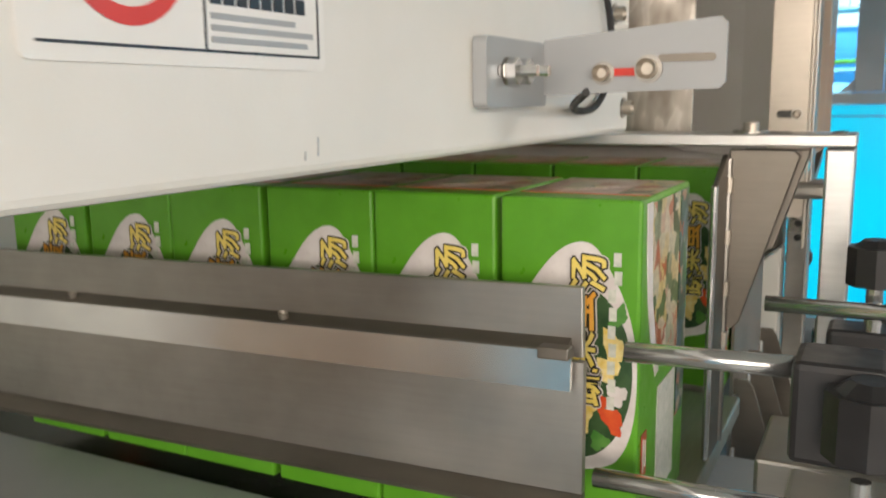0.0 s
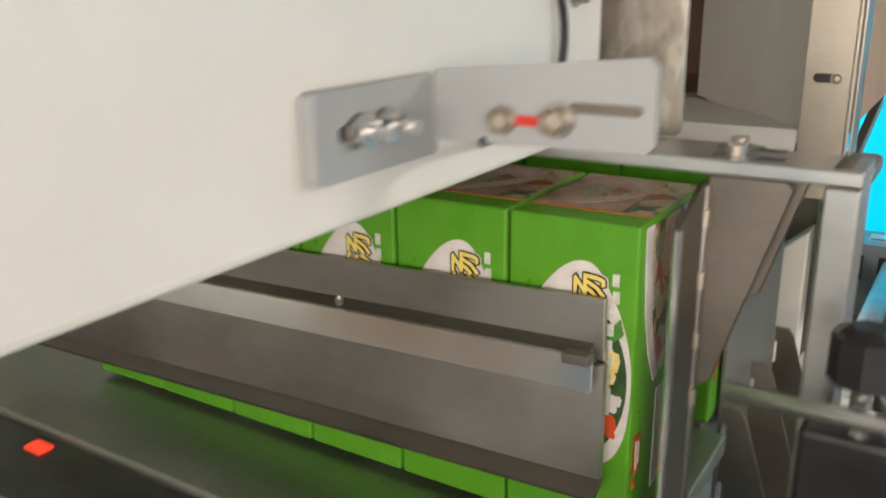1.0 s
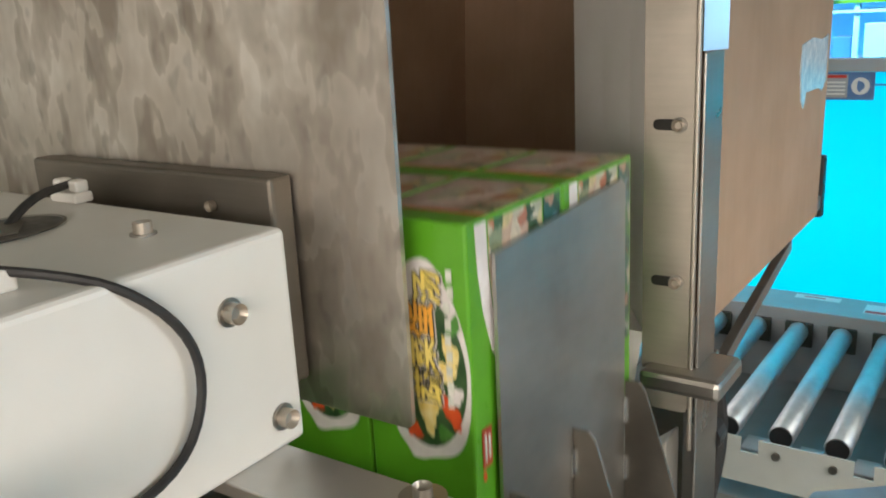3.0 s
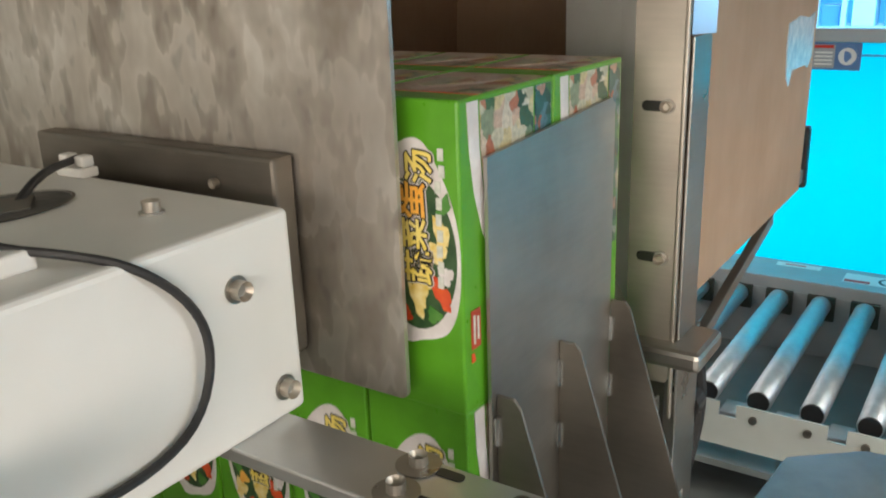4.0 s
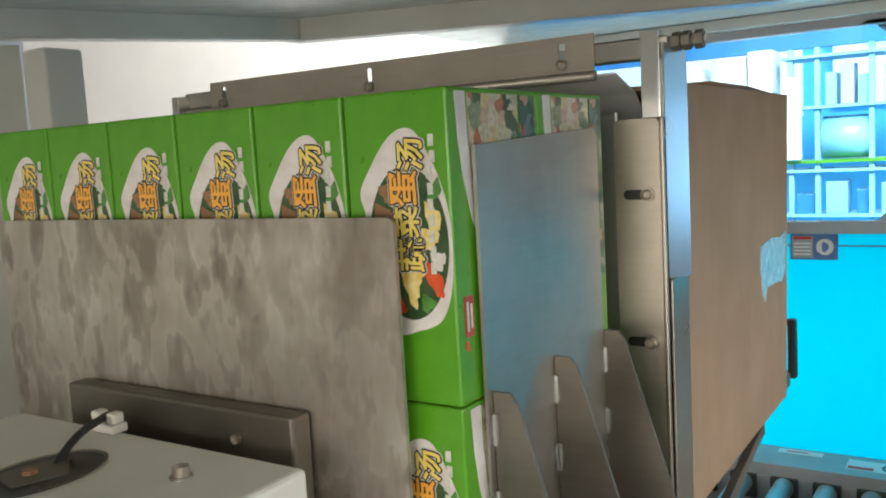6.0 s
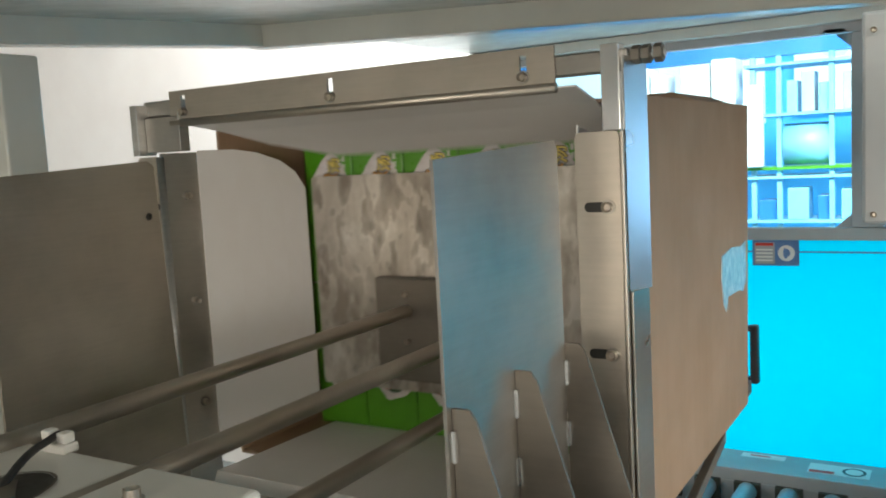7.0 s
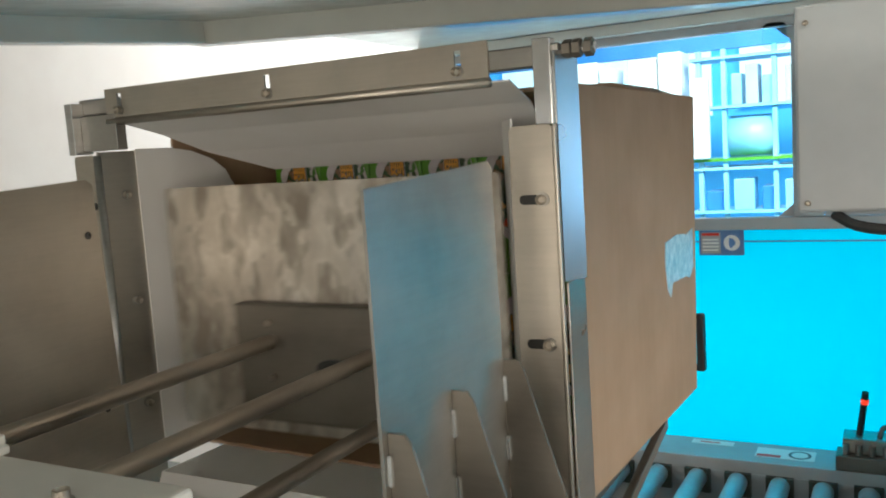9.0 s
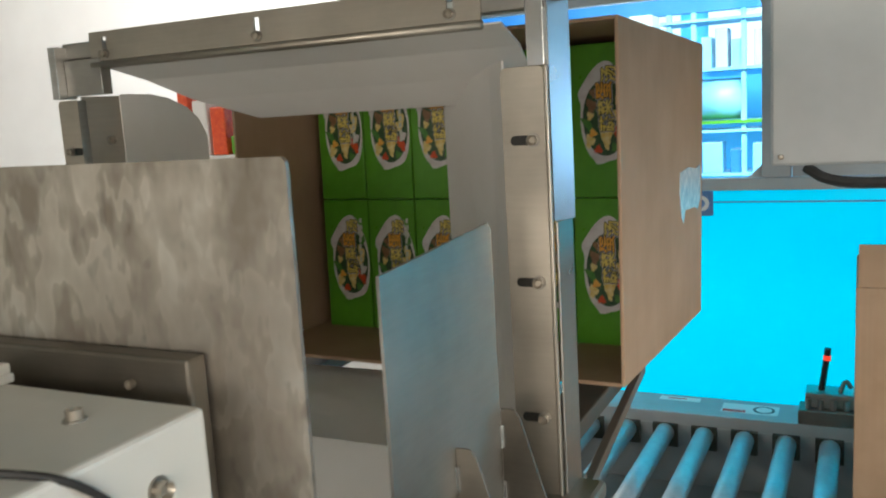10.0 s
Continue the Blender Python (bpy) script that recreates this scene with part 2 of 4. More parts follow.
# The rack's paint colour includes the blue cast of the view through the window.
PALEBLUE = mat_paint("pale_blue_tint", (0.20, 0.48, 0.68), (0.32, 0.60, 0.78), 0.35, 4)
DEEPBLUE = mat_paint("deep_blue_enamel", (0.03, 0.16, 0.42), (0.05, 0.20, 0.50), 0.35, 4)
FILM = mat_paint("crumpled_film", (0.30, 0.46, 0.58), (0.62, 0.72, 0.78), 0.15, 60, 0, 0.6)
LEDRED = mat_glow("red_led", (0.9, 0.05, 0.02), 1.1)


# ---- mesh helpers ----
def link_mesh(name, bm, mat, smooth=False):
    me = bpy.data.meshes.new(name)
    bmesh.ops.recalc_face_normals(bm, faces=bm.faces)
    bm.to_mesh(me)
    bm.free()
    if smooth:
        for p in me.polygons:
            p.use_smooth = True
    me.materials.append(mat)
    return me


def thing(name, label, category, at=(0, 0, 0), group="", kind=""):
    ob = new(name)
    ob.empty_display_size = 0.02
    ob.location = at
    return tagged(ob, label, category, group, kind)


def part(name, bm, mat, parent, label="", smooth=False):
    ob = new(name, link_mesh(name, bm, mat, smooth))
    ob.parent = parent
    return tagged(ob, label)


def solid(name, bm, mat, label, category, group="", kind="", smooth=False, at=(0, 0, 0)):
    ob = new(name, link_mesh(name, bm, mat, smooth))
    ob.location = at
    return tagged(ob, label, category, group, kind)


def slab(x0, x1, y0, y1, z0, z1, bev=0.0, bm=None, seg=2):
    own = bmesh.new()
    bmesh.ops.create_cube(own, size=1)
    bmesh.ops.scale(own, vec=(x1 - x0, y1 - y0, z1 - z0), verts=own.verts)
    bmesh.ops.translate(own, vec=((x0 + x1) / 2, (y0 + y1) / 2, (z0 + z1) / 2), verts=own.verts)
    if bev:
        bmesh.ops.bevel(own, geom=own.edges[:], offset=bev, segments=seg, affect="EDGES", profile=0.5)
    return merged(bm, own)


def merged(bm, own):
    if bm is None:
        return own
    me = bpy.data.meshes.new("tmp")
    own.to_mesh(me)
    own.free()
    bm.from_mesh(me)
    bpy.data.meshes.remove(me)
    return bm


def rod(p0, p1, r, seg=16, bm=None, r2=None):
    own = bmesh.new()
    a, b = Vector(p0), Vector(p1)
    d = b - a
    bmesh.ops.create_cone(own, cap_ends=True, segments=seg, radius1=r, radius2=r if r2 is None else r2, depth=d.length)
    m = Matrix.Translation((a + b) / 2) @ d.to_track_quat("Z", "Y").to_matrix().to_4x4()
    bmesh.ops.transform(own, matrix=m, verts=own.verts)
    return merged(bm, own)


def tube(points, r, seg=8, bm=None):
    """A bent round bar or cable through the points, rounded off."""
    pts = [Vector(p) for p in points]
    for _ in range(2):
        q = [pts[0]]
        for a, b in zip(pts, pts[1:]):
            q += [a.lerp(b, 0.25), a.lerp(b, 0.75)]
        pts = q + [pts[-1]]
    own = bmesh.new()
    rings = []
    side = None
    for i, p in enumerate(pts):
        d = (pts[min(i + 1, len(pts) - 1)] - pts[max(i - 1, 0)]).normalized()
        if side is None:
            side = d.orthogonal().normalized()
        side = (side - d * side.dot(d)).normalized()
        up = d.cross(side)
        rings.append([own.verts.new(p + r * (math.cos(k * math.tau / seg) * side + math.sin(k * math.tau / seg) * up)) for k in range(seg)])
    for a, b in zip(rings, rings[1:]):
        for k in range(seg):
            own.faces.new((a[k], a[(k + 1) % seg], b[(k + 1) % seg], b[k]))
    own.faces.new(rings[0][::-1])
    own.faces.new(rings[-1])
    return merged(bm, own)


def plate(outline, axis, d0, d1, bev=0.0, bm=None):
    """A sheet with that outline, from d0 to d1 along the axis; the outline is in the other two axes, in order."""
    own = bmesh.new()
    i = "xyz".index(axis)

    def put(u, v, d):
        c = [u, v]
        c.insert(i, d)
        return own.verts.new(c)

    a = [put(u, v, d0) for u, v in outline]
    b = [put(u, v, d1) for u, v in outline]
    own.faces.new(a)
    own.faces.new(b[::-1])
    for k in range(len(a)):
        own.faces.new((a[k], b[k], b[(k + 1) % len(a)], a[(k + 1) % len(a)]))
    if bev:
        bmesh.ops.bevel(own, geom=own.edges[:], offset=bev, segments=1, affect="EDGES")
    return merged(bm, own)


def round_rect(u0, u1, v0, v1, r, n=4):
    out = []
    for cu, cv, a in ((u1 - r, v0 + r, -90), (u1 - r, v1 - r, 0), (u0 + r, v1 - r, 90), (u0 + r, v0 + r, 180)):
        for k in range(n + 1):
            w = radians(a + 90 * k / n)
            out.append((cu + r * math.cos(w), cv + r * math.sin(w)))
    return out


def ellipse(cu, cv, ru, rv, n=24, wobble=0.0, turn=0.0):
    out = []
    for k in range(n):
        a = math.tau * k / n
        s = 1 + wobble * math.sin(3 * a + 1.3) + 0.5 * wobble * math.sin(7 * a)
        u, v = ru * s * math.cos(a), rv * s * math.sin(a)
        out.append((cu + u * math.cos(turn) - v * math.sin(turn), cv + u * math.sin(turn) + v * math.cos(turn)))
    return out


def screw(parent, p, axis, r=0.0065, name="screw", washer=True):
    """A socket cap screw: head with its hexagon recess, on a washer, pointing along the axis."""
    p, d = Vector(p), Vector(axis).normalized()
    bm = bmesh.new()
    own = bmesh.new()
    bmesh.ops.create_cone(own, cap_ends=True, segments=18, radius1=r, radius2=r, depth=r * 1.2)
    top = max(own.faces, key=lambda f: f.calc_center_median().z)
    bmesh.ops.inset_individual(own, faces=[top], thickness=r * 0.42)
    for v in top.verts:
        v.co.z -= r * 0.7
    m = Matrix.Translation(p + d * (r * 0.6 + r * 0.2)) @ d.to_track_quat("Z", "Y").to_matrix().to_4x4()
    bmesh.ops.transform(own, matrix=m, verts=own.verts)
    ob = part(name, own, STEEL_WARM, parent)
    if washer:
        part("washer", rod(p - d * 0.0005, p + d * r * 0.22, r * 1.4, 20), STEEL, ob)
    return ob


# ---- the hall ----
def build_hall():
    solid("floor", slab(-6, 6, -5, 9, -0.06, 0.0), FLOORMAT, "grey-green painted factory floor", "floor", kind="structure")
    solid("ceiling", slab(-6, 6, -5, 9, 4.2, 4.3), WALLWHITE, "white hall ceiling", "ceiling", kind="structure")
    solid("wall_south", slab(-6, 6, -5.1, -5, 0, 4.2), WALLWHITE, "plain white hall wall", "wall", kind="structure")
    solid("wall_north", slab(-6, 6, 9, 9.1, 0, 4.2), WALLWHITE, "plain white hall wall", "wall", kind="structure")
    solid("wall_west", slab(-6.1, -6, -5, 9, 0, 4.2), WALLWHITE, "plain white hall wall", "wall", kind="structure")
    solid("wall_east", slab(6, 6.1, -5, 9, 0, 4.2), WALLWHITE, "plain white hall wall", "wall", kind="structure")
    solid("partition", slab(-5.0, -1.52, 3.6, 3.66, 0, 3.0), WALLWHITE, "white partition wall behind the machine", "wall", kind="structure")


def ring(at, r0, r1, n=32):
    """A flat ring that faces -y."""
    bm = bmesh.new()
    for k in range(n):
        a, e = math.tau * k / n, math.tau * (k + 1) / n
        bm.faces.new([bm.verts.new((at[0] + r * math.cos(w), at[1], at[2] + r * math.sin(w))) for r, w in ((r0, a), (r1, a), (r1, e), (r0, e))])
    return bm


def ring_flat(at, radii, width, n=32):
    """A flat oval rim that faces up."""
    bm = bmesh.new()
    for k in range(n):
        a, e = math.tau * k / n, math.tau * (k + 1) / n
        bm.faces.new([bm.verts.new((at[0] + (radii[0] + o) * math.cos(w), at[1] + (radii[1] + o) * math.sin(w), at[2])) for o, w in ((0, a), (width, a), (width, e), (0, e))])
    return bm


# ---- the far guard: cyan panel below, clear window above ----
def build_far_guard():
    g = thing("machine_guard", "cyan guard panel with a clear acrylic window in a grey frame", "machine guard", (0, 0, 0))
    Y = 3.62
    part("panel", slab(-1.5, 2.3, Y, Y + 0.01, 0.0, 1.224), CYAN, g, "bright cyan plastic panel")
    part("lower_rail", slab(-1.5, 2.3, Y - 0.03, Y + 0.015, 1.226, 1.270, 0.003), GREY_PAINT, g)
    part("seam", slab(-1.5, 2.3, Y - 0.003, Y - 0.001, 1.178, 1.184), SIGNBLUE, g)
    part("upper_rail", slab(-1.5, 2.3, Y - 0.03, Y + 0.015, 1.935, 1.985, 0.003), GREY_PAINT, g)
    part("stile", slab(-0.069, 0.03, Y - 0.03, Y + 0.015, 1.272, 1.933, 0.003), GREY_PAINT, g)
    part("stile", slab(-1.5, -1.44, Y - 0.03, Y + 0.015, 1.272, 1.933, 0.003), GREY_PAINT, g)
    part("blind_panel", slab(0.032, 2.3, Y - 0.01, Y, 1.272, 1.933), GREY_PAINT, g)
    ob = part("pane", slab(-1.44, -0.070, Y - 0.005, Y, 1.272, 1.933), GLASS, g, "clear acrylic pane")
    ob.visible_shadow = False
    for a, q in (((-0.119, 1.272), (-0.070, 1.318)), ((-0.119, 1.932), (-0.070, 1.886))):
        part("corner_gusset", plate([a, (q[0], a[1]), q], "y", Y - 0.016, Y - 0.008), GREY_PAINT, g)
    part("grip", plate(round_rect(-0.160, -0.080, 1.86, 1.95, 0.02), "y", Y - 0.03, Y - 0.022), GLASS, g, "clear plastic grip")
    # Unseen panels added at the flank for the steel plates to reflect.
    w = thing("flank_reflector", "unseen reflector at the machine's flank, pale blue panel over a grey one", "machine guard", (0, 0, 0))
    part("panel", slab(2.4, 2.41, 0.6, 3.6, 0.0, 1.25), GREY_PAINT, w)
    part("upper_panel", slab(2.4, 2.41, 0.6, 3.6, 1.28, 2.3), PALEBLUE, w)
    part("frame_bar", slab(2.385, 2.42, 0.6, 3.6, 1.251, 1.279), GREY_PAINT, w)
    s = thing("warning_sign", "small blue and white no-touch warning sign on the guard", "sign", (-0.020, 0, -0.018))
    part("board", plate(round_rect(-0.383, -0.222, 1.148, 1.241, 0.004), "y", Y - 0.008, Y - 0.003), SIGNBLUE, s)
    part("ground", plate(round_rect(-0.375, -0.305, 1.155, 1.234, 0.003), "y", Y - 0.0095, Y - 0.0085), GREY_PAINT, s)
    part("disc", plate(ellipse(-0.265, 1.195, 0.034, 0.034, 28), "y", Y - 0.0098, Y - 0.0085), SIGNWHITE, s)
    part("disc_ring", ring((-0.265, Y - 0.0102, 1.195), 0.029, 0.034), SIGNBLUE, s)
    part("pictogram", plate(ellipse(-0.265, 1.195, 0.012, 0.018, 12, 0.15), "y", Y - 0.0108, Y - 0.0100), SIGNBLUE, s)
    part("heading", slab(-0.372, -0.31, Y - 0.0105, Y - 0.0097, 1.222, 1.232), SIGNRED, s)
    for k in range(4):
        part("print_line", slab(-0.370, -0.312, Y - 0.0105, Y - 0.0097, 1.165 + 0.013 * k, 1.171 + 0.013 * k), SIGNWHITE, s)
    # control box hung in front of the guard
    c = thing("control_box", "grey painted control box cover with corner screws", "control box", (0, 0, 0))
    part("cover", slab(0.10, 0.75, 2.0, 2.35, 1.435, 1.80, 0.006), GREY_PAINT, c)
    for z in (1.452, 1.768):
        screw(c, (0.119, 1.999, z), (0, -1, 0), 0.005, washer=False)
    part("cable", tube([(0.16, 2.02, 1.43), (0.2, 2.0, 1.405), (0.3, 2.0, 1.40), (0.5, 2.0, 1.42)], 0.010), RUBBER, c, "thick black cable")


def build_distance():
    solid("backdrop", slab(-3.5, 2.5, 7.0, 7.02, 0.6, 3.4), BLUEGLOW, "self-glowing blue backdrop for the far end of the hall", "backdrop", kind="structure")
    solid("far_window", slab(-2.6, -0.95, 6.9, 6.93, 1.7, 2.9), SKYGLOW, "bright window far across the hall", "window", kind="structure")
    solid("far_window", slab(-0.75, -0.15, 6.9, 6.93, 1.75, 2.25), SKYGLOW, "bright window far across the hall", "window", kind="structure")
    be = thing("hall_beam", "deep blue steel beam across the hall", "beam")
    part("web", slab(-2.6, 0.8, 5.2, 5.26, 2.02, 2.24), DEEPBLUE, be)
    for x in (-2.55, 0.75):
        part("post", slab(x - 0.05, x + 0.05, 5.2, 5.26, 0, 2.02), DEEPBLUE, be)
    r = thing("storage_rack", "steel rack with shelves, tinted pale blue, seen through the window", "rack", (0, 0, 0))
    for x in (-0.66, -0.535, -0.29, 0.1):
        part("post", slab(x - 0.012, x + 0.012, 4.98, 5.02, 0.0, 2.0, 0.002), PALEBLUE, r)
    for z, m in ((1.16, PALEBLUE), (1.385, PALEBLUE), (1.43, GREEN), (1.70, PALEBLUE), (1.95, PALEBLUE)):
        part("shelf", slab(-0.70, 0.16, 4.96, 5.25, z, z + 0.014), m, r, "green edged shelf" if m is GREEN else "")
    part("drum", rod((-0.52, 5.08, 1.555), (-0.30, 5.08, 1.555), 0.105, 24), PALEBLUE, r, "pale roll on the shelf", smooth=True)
    for k, (x, w, h) in enumerate(((-0.50, 0.05, 0.16), (-0.43, 0.06, 0.20), (-0.35, 0.05, 0.14), (-0.24, 0.08, 0.18), (-0.10, 0.07, 0.15))):
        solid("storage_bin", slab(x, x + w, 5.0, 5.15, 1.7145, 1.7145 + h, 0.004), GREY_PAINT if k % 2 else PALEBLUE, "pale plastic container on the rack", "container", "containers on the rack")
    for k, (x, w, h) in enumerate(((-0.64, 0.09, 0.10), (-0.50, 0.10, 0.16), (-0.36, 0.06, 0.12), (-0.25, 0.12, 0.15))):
        solid("storage_bin", slab(x, x + w, 5.0, 5.15, 1.1745, 1.1745 + h, 0.004), PALEBLUE if k % 2 else DEEPBLUE, "blue-tinted plastic container on the rack", "container", "containers on the rack")
    solid("machine_cover", slab(-0.69, -0.60, 4.9, 4.955, 1.45, 1.86, 0.006), WALLWHITE, "pale upright machine cover beside the rack", "cover")
    pl = thing("work_table", "grey steel table far behind the guard", "table")
    part("tabletop", slab(-1.6, -0.70, 4.85, 5.2, 1.70, 1.74), GREY_PAINT, pl)
    for x in (-1.55, -0.75):
        part("leg", slab(x - 0.02, x + 0.02, 5.0, 5.04, 0, 1.70), GREY_PAINT, pl)
    for x, w, h in ((-1.31, 0.12, 0.26), (-1.18, 0.08, 0.22), (-1.02, 0.15, 0.25), (-0.86, 0.12, 0.27)):
        solid("carton_stack", slab(x, x + w, 4.95, 5.15, 1.74, 1.74 + h, 0.006), WALLWHITE, "pale carton on a table in the distance", "carton", "distant cartons")
    sh = thing("supply_shelf", "small shelf with red, white and green packs behind the machine", "shelf")
    part("board", slab(-1.55, -1.18, 2.12, 2.34, 1.47, 1.49), WALLWHITE, sh)
    for x in (-1.52, -1.21):
        part("post", slab(x - 0.015, x + 0.015, 2.2, 2.23, 0, 1.47), GREY_PAINT, sh)
    for x, w, h, m, nm in ((-1.46, 0.035, 0.19, ARTRED, "red"), (-1.41, 0.05, 0.15, WALLWHITE, "white"), (-1.35, 0.05, 0.13, ARTRED, "red"), (-1.285, 0.045, 0.05, GREEN, "green")):
        solid("supply_pack", slab(x, x + w, 2.17, 2.28, 1.4905, 1.4905 + h, 0.004), m, "small " + nm + " supply pack on the shelf", "pack", "supply packs")


# ---- the raised guard over the machine ----
def build_hood():
    h = thing("overhead_guard", "cream painted steel guard hood over the packing station", "machine guard", (0, 0, 0))
    C, A, B = Vector((-1.05, 1.775, 1.85)), Vector((-1.05, -0.3, 1.70)), Vector((1.0, 1.775, 1.739))

    def bar(p, q, w, hgt, name, out):
        d = (q - p).normalized()
        side = Vector((0, 0, 1)).cross(d).normalized()
        up = d.cross(side)
        bm = slab(0, (q - p).length, -w / 2, w / 2, 0, hgt, 0.004)
        m = Matrix.Translation(p + out) @ Matrix((d, side, up)).transposed().to_4x4()
        bmesh.ops.transform(bm, matrix=m, verts=bm.verts)
        part(name, bm, CREAM, h)

    bar(C, A, 0.05, 0.055, "side_beam", Vector((-0.025, 0, 0)))
    bar(C + Vector((-0.05, 0, 0)), B, 0.05, 0.055, "cross_beam", Vector((0, 0.025, 0)))
    D = A + B - C
    bm = bmesh.new()
    lo = [bm.verts.new(p + Vector((0, 0, 0.045))) for p in (C, B, D, A)]
    hi = [bm.verts.new(p + Vector((0, 0, 0.055))) for p in (C, B, D, A)]
    bm.faces.new(lo)
    bm.faces.new(hi)
    for k in range(4):
        bm.faces.new((lo[k], hi[k], hi[(k + 1) % 4], lo[(k + 1) % 4]))
    part("roof_panel", bm, CREAM, h, "glossy cream roof panel")
    part("post", slab(-1.098, -1.037, 1.15, 1.22, 0, 1.79, 0.004), CREAM, h)
    part("side_panel", plate([(-0.3, 0.0), (1.149, 0.0), (1.149, 1.80), (-0.3, 1.697)], "x", -1.112, -1.10), CREAM, h)
    part("rear_roof", slab(-1.5, 2.3, 1.85, 3.58, 2.005, 2.015), CREAM, h, "glossy rear roof panel")
    part("rear_beam", slab(-1.5, 2.3, 3.52, 3.585, 1.965, 2.003, 0.003), CREAM, h)


# ---- main pusher: housing, plate, rods ----
def build_housing():
    h = thing("pusher_housing", "white enamelled pusher housing with cable, bolts and a warning sticker", "machine housing", (0, 0, 0))
    bm = slab(-0.52, -0.17, -0.6, 0.755, 1.226, 1.371, 0.005, seg=3)
    part("casing", bm, WHITE, h)
    # Flat black oval on the closed casing stands for the dark inside.
    part("oval_opening", plate(ellipse(-0.345, 0.66, 0.035, 0.05, 28), "z", 1.3712, 1.3722), ARTBLACK, h, "dark oval cable opening")
    rim = part("opening_rim", ring_flat((-0.345, 0.66, 1.3726), (0.035, 0.05), 0.0022), STEEL_DARK, h)
    part("inner_bracket", plate([(-0.372, 0.640), (-0.335, 0.632), (-0.322, 0.668), (-0.352, 0.690), (-0.365, 0.672)], "z", 1.3723, 1.3735), STEEL_DARK, rim, "dull steel bracket inside the opening")
    part("inner_bolt", rod((-0.348, 0.655, 1.3735), (-0.348, 0.655, 1.3765), 0.006, 6), ARTBROWN, rim)
    screw(h, (-0.17, 0.702, 1.331), (1, 0, 0), 0.0065)
    screw(h, (-0.17, 0.735, 1.249), (1, 0, 0), 0.0065)
    screw(h, (-0.242, 0.703, 1.371), (0, 0, 1), 0.006)
    cl = part("cable_clip", slab(-0.405, -0.372, 0.742, 0.758, 1.371, 1.379, 0.002), WHITE, h, "white plastic cable tie mount")
    part("clip_block", slab(-0.384, -0.373, 0.745, 0.756, 1.379, 1.388, 0.002), WHITE, cl)
    part("clip_block", slab(-0.404, -0.393, 0.745, 0.756, 1.379, 1.388, 0.002), WHITE, cl)
    part("cable_clip", slab(-0.24, -0.205, 0.57, 0.60, 1.371, 1.383, 0.002), WHITE, h, "white plastic cable tie mount")
    part("cable", tube([(-0.39, 0.752, 1.384), (-0.36, 0.70, 1.386), (-0.345, 0.66, 1.360), (-0.33, 0.65, 1.34)], 0.0032), RUBBER, h, "black cable")
    part("cable", tube([(-0.46, 0.50, 1.376), (-0.36, 0.56, 1.378), (-0.28, 0.585, 1.39), (-0.222, 0.585, 1.384), (-0.19, 0.61, 1.378), (-0.166, 0.632, 1.368), (-0.164, 0.665, 1.335), (-0.163, 0.673, 1.300), (-0.164, 0.658, 1.262), (-0.164, 0.62, 1.247), (-0.163, 0.56, 1.250), (-0.13, 0.50, 1.262)], 0.0029), RUBBER, h, "black cable looped over the edge")
    part("cable", tube([(-0.48, 0.45, 1.375), (-0.40, 0.55, 1.38), (-0.33, 0.63, 1.365)], 0.0032), RUBBER, h)
    st = part("sticker", plate(round_rect(0.098, 0.249, 1.268, 1.34, 0.004), "x", -0.1698, -0.1692), SIGNWHITE, h, "white safety sticker with a red ring")
    st.location = (0, 0.004, 0.0025)
    part("sticker_border", plate(round_rect(0.104, 0.2445, 1.2732, 1.2742, 0.0004), "x", -0.1692, -0.1688), ARTBLACK, st)
    part("sticker_border", plate(round_rect(0.2437, 0.2446, 1.274, 1.336, 0.0004), "x", -0.1692, -0.1688), ARTBLACK, st)
    part("sticker_border", plate(round_rect(0.1745, 0.1754, 1.274, 1.336, 0.0004), "x", -0.1692, -0.1688), ARTBLACK, st)
    bm = bmesh.new()
    n = 36
    for k in range(n):
        a, b = math.tau * k / n, math.tau * (k + 1) / n
        q = [bm.verts.new((-0.1688, 0.140 + r * math.cos(w), 1.308 + r * math.sin(w))) for r, w in ((0.022, a), (0.028, a), (0.028, b), (0.022, b))]
        bm.faces.new(q)
    part("red_ring", bm, SIGNRED, st)
    for k, (y1, thick) in enumerate(((0.236, 0.0022), (0.240, 0.0022), (0.228, 0.0022))):
        part("print_line", slab(-0.1692, -0.1687, 0.178, y1, 1.2768 + 0.0042 * k, 1.2768 + 0.0042 * k + thick), GREY_PAINT, st)
    for k in range(8):
        part("print_block", slab(-0.1692, -0.1687, 0.178 + k * 0.0073, 0.1838 + k * 0.0073, 1.2905, 1.2965), ARTBLACK, st)
    for k in range(4):
        part("print_block", slab(-0.1692, -0.1687, 0.180 + k * 0.013, 0.190 + k * 0.013, 1.302, 1.312), ARTBLACK, st)
    for y, z, ln in ((0.2455, 1.2345, 0.008), (0.236, 1.233, 0.004)):
        part("scuff", plate([(y, z), (y + 0.0006, z), (y + 0.0012, z + ln), (y + 0.0007, z + ln)], "x", -0.1699, -0.1695), GREY_PAINT, h)
    # sensor bracket, an L of thin plate on the side
    b = thing("sensor_bracket", "grey slotted angle bracket with two screws in a red slot", "bracket", (0.005, 0.003, 0.001))
    part("foot_plate", plate(round_rect(0.402, 0.502, 1.252, 1.294, 0.004), "x", -0.1745, -0.1655), GREY_PAINT, b)
    part("arm", plate([(-0.1655, 1.2595), (-0.05, 1.262), (-0.046, 1.266), (-0.046, 1.302), (-0.05, 1.306), (-0.1655, 1.296)], "y", 0.498, 0.502), GREY_PAINT, b)
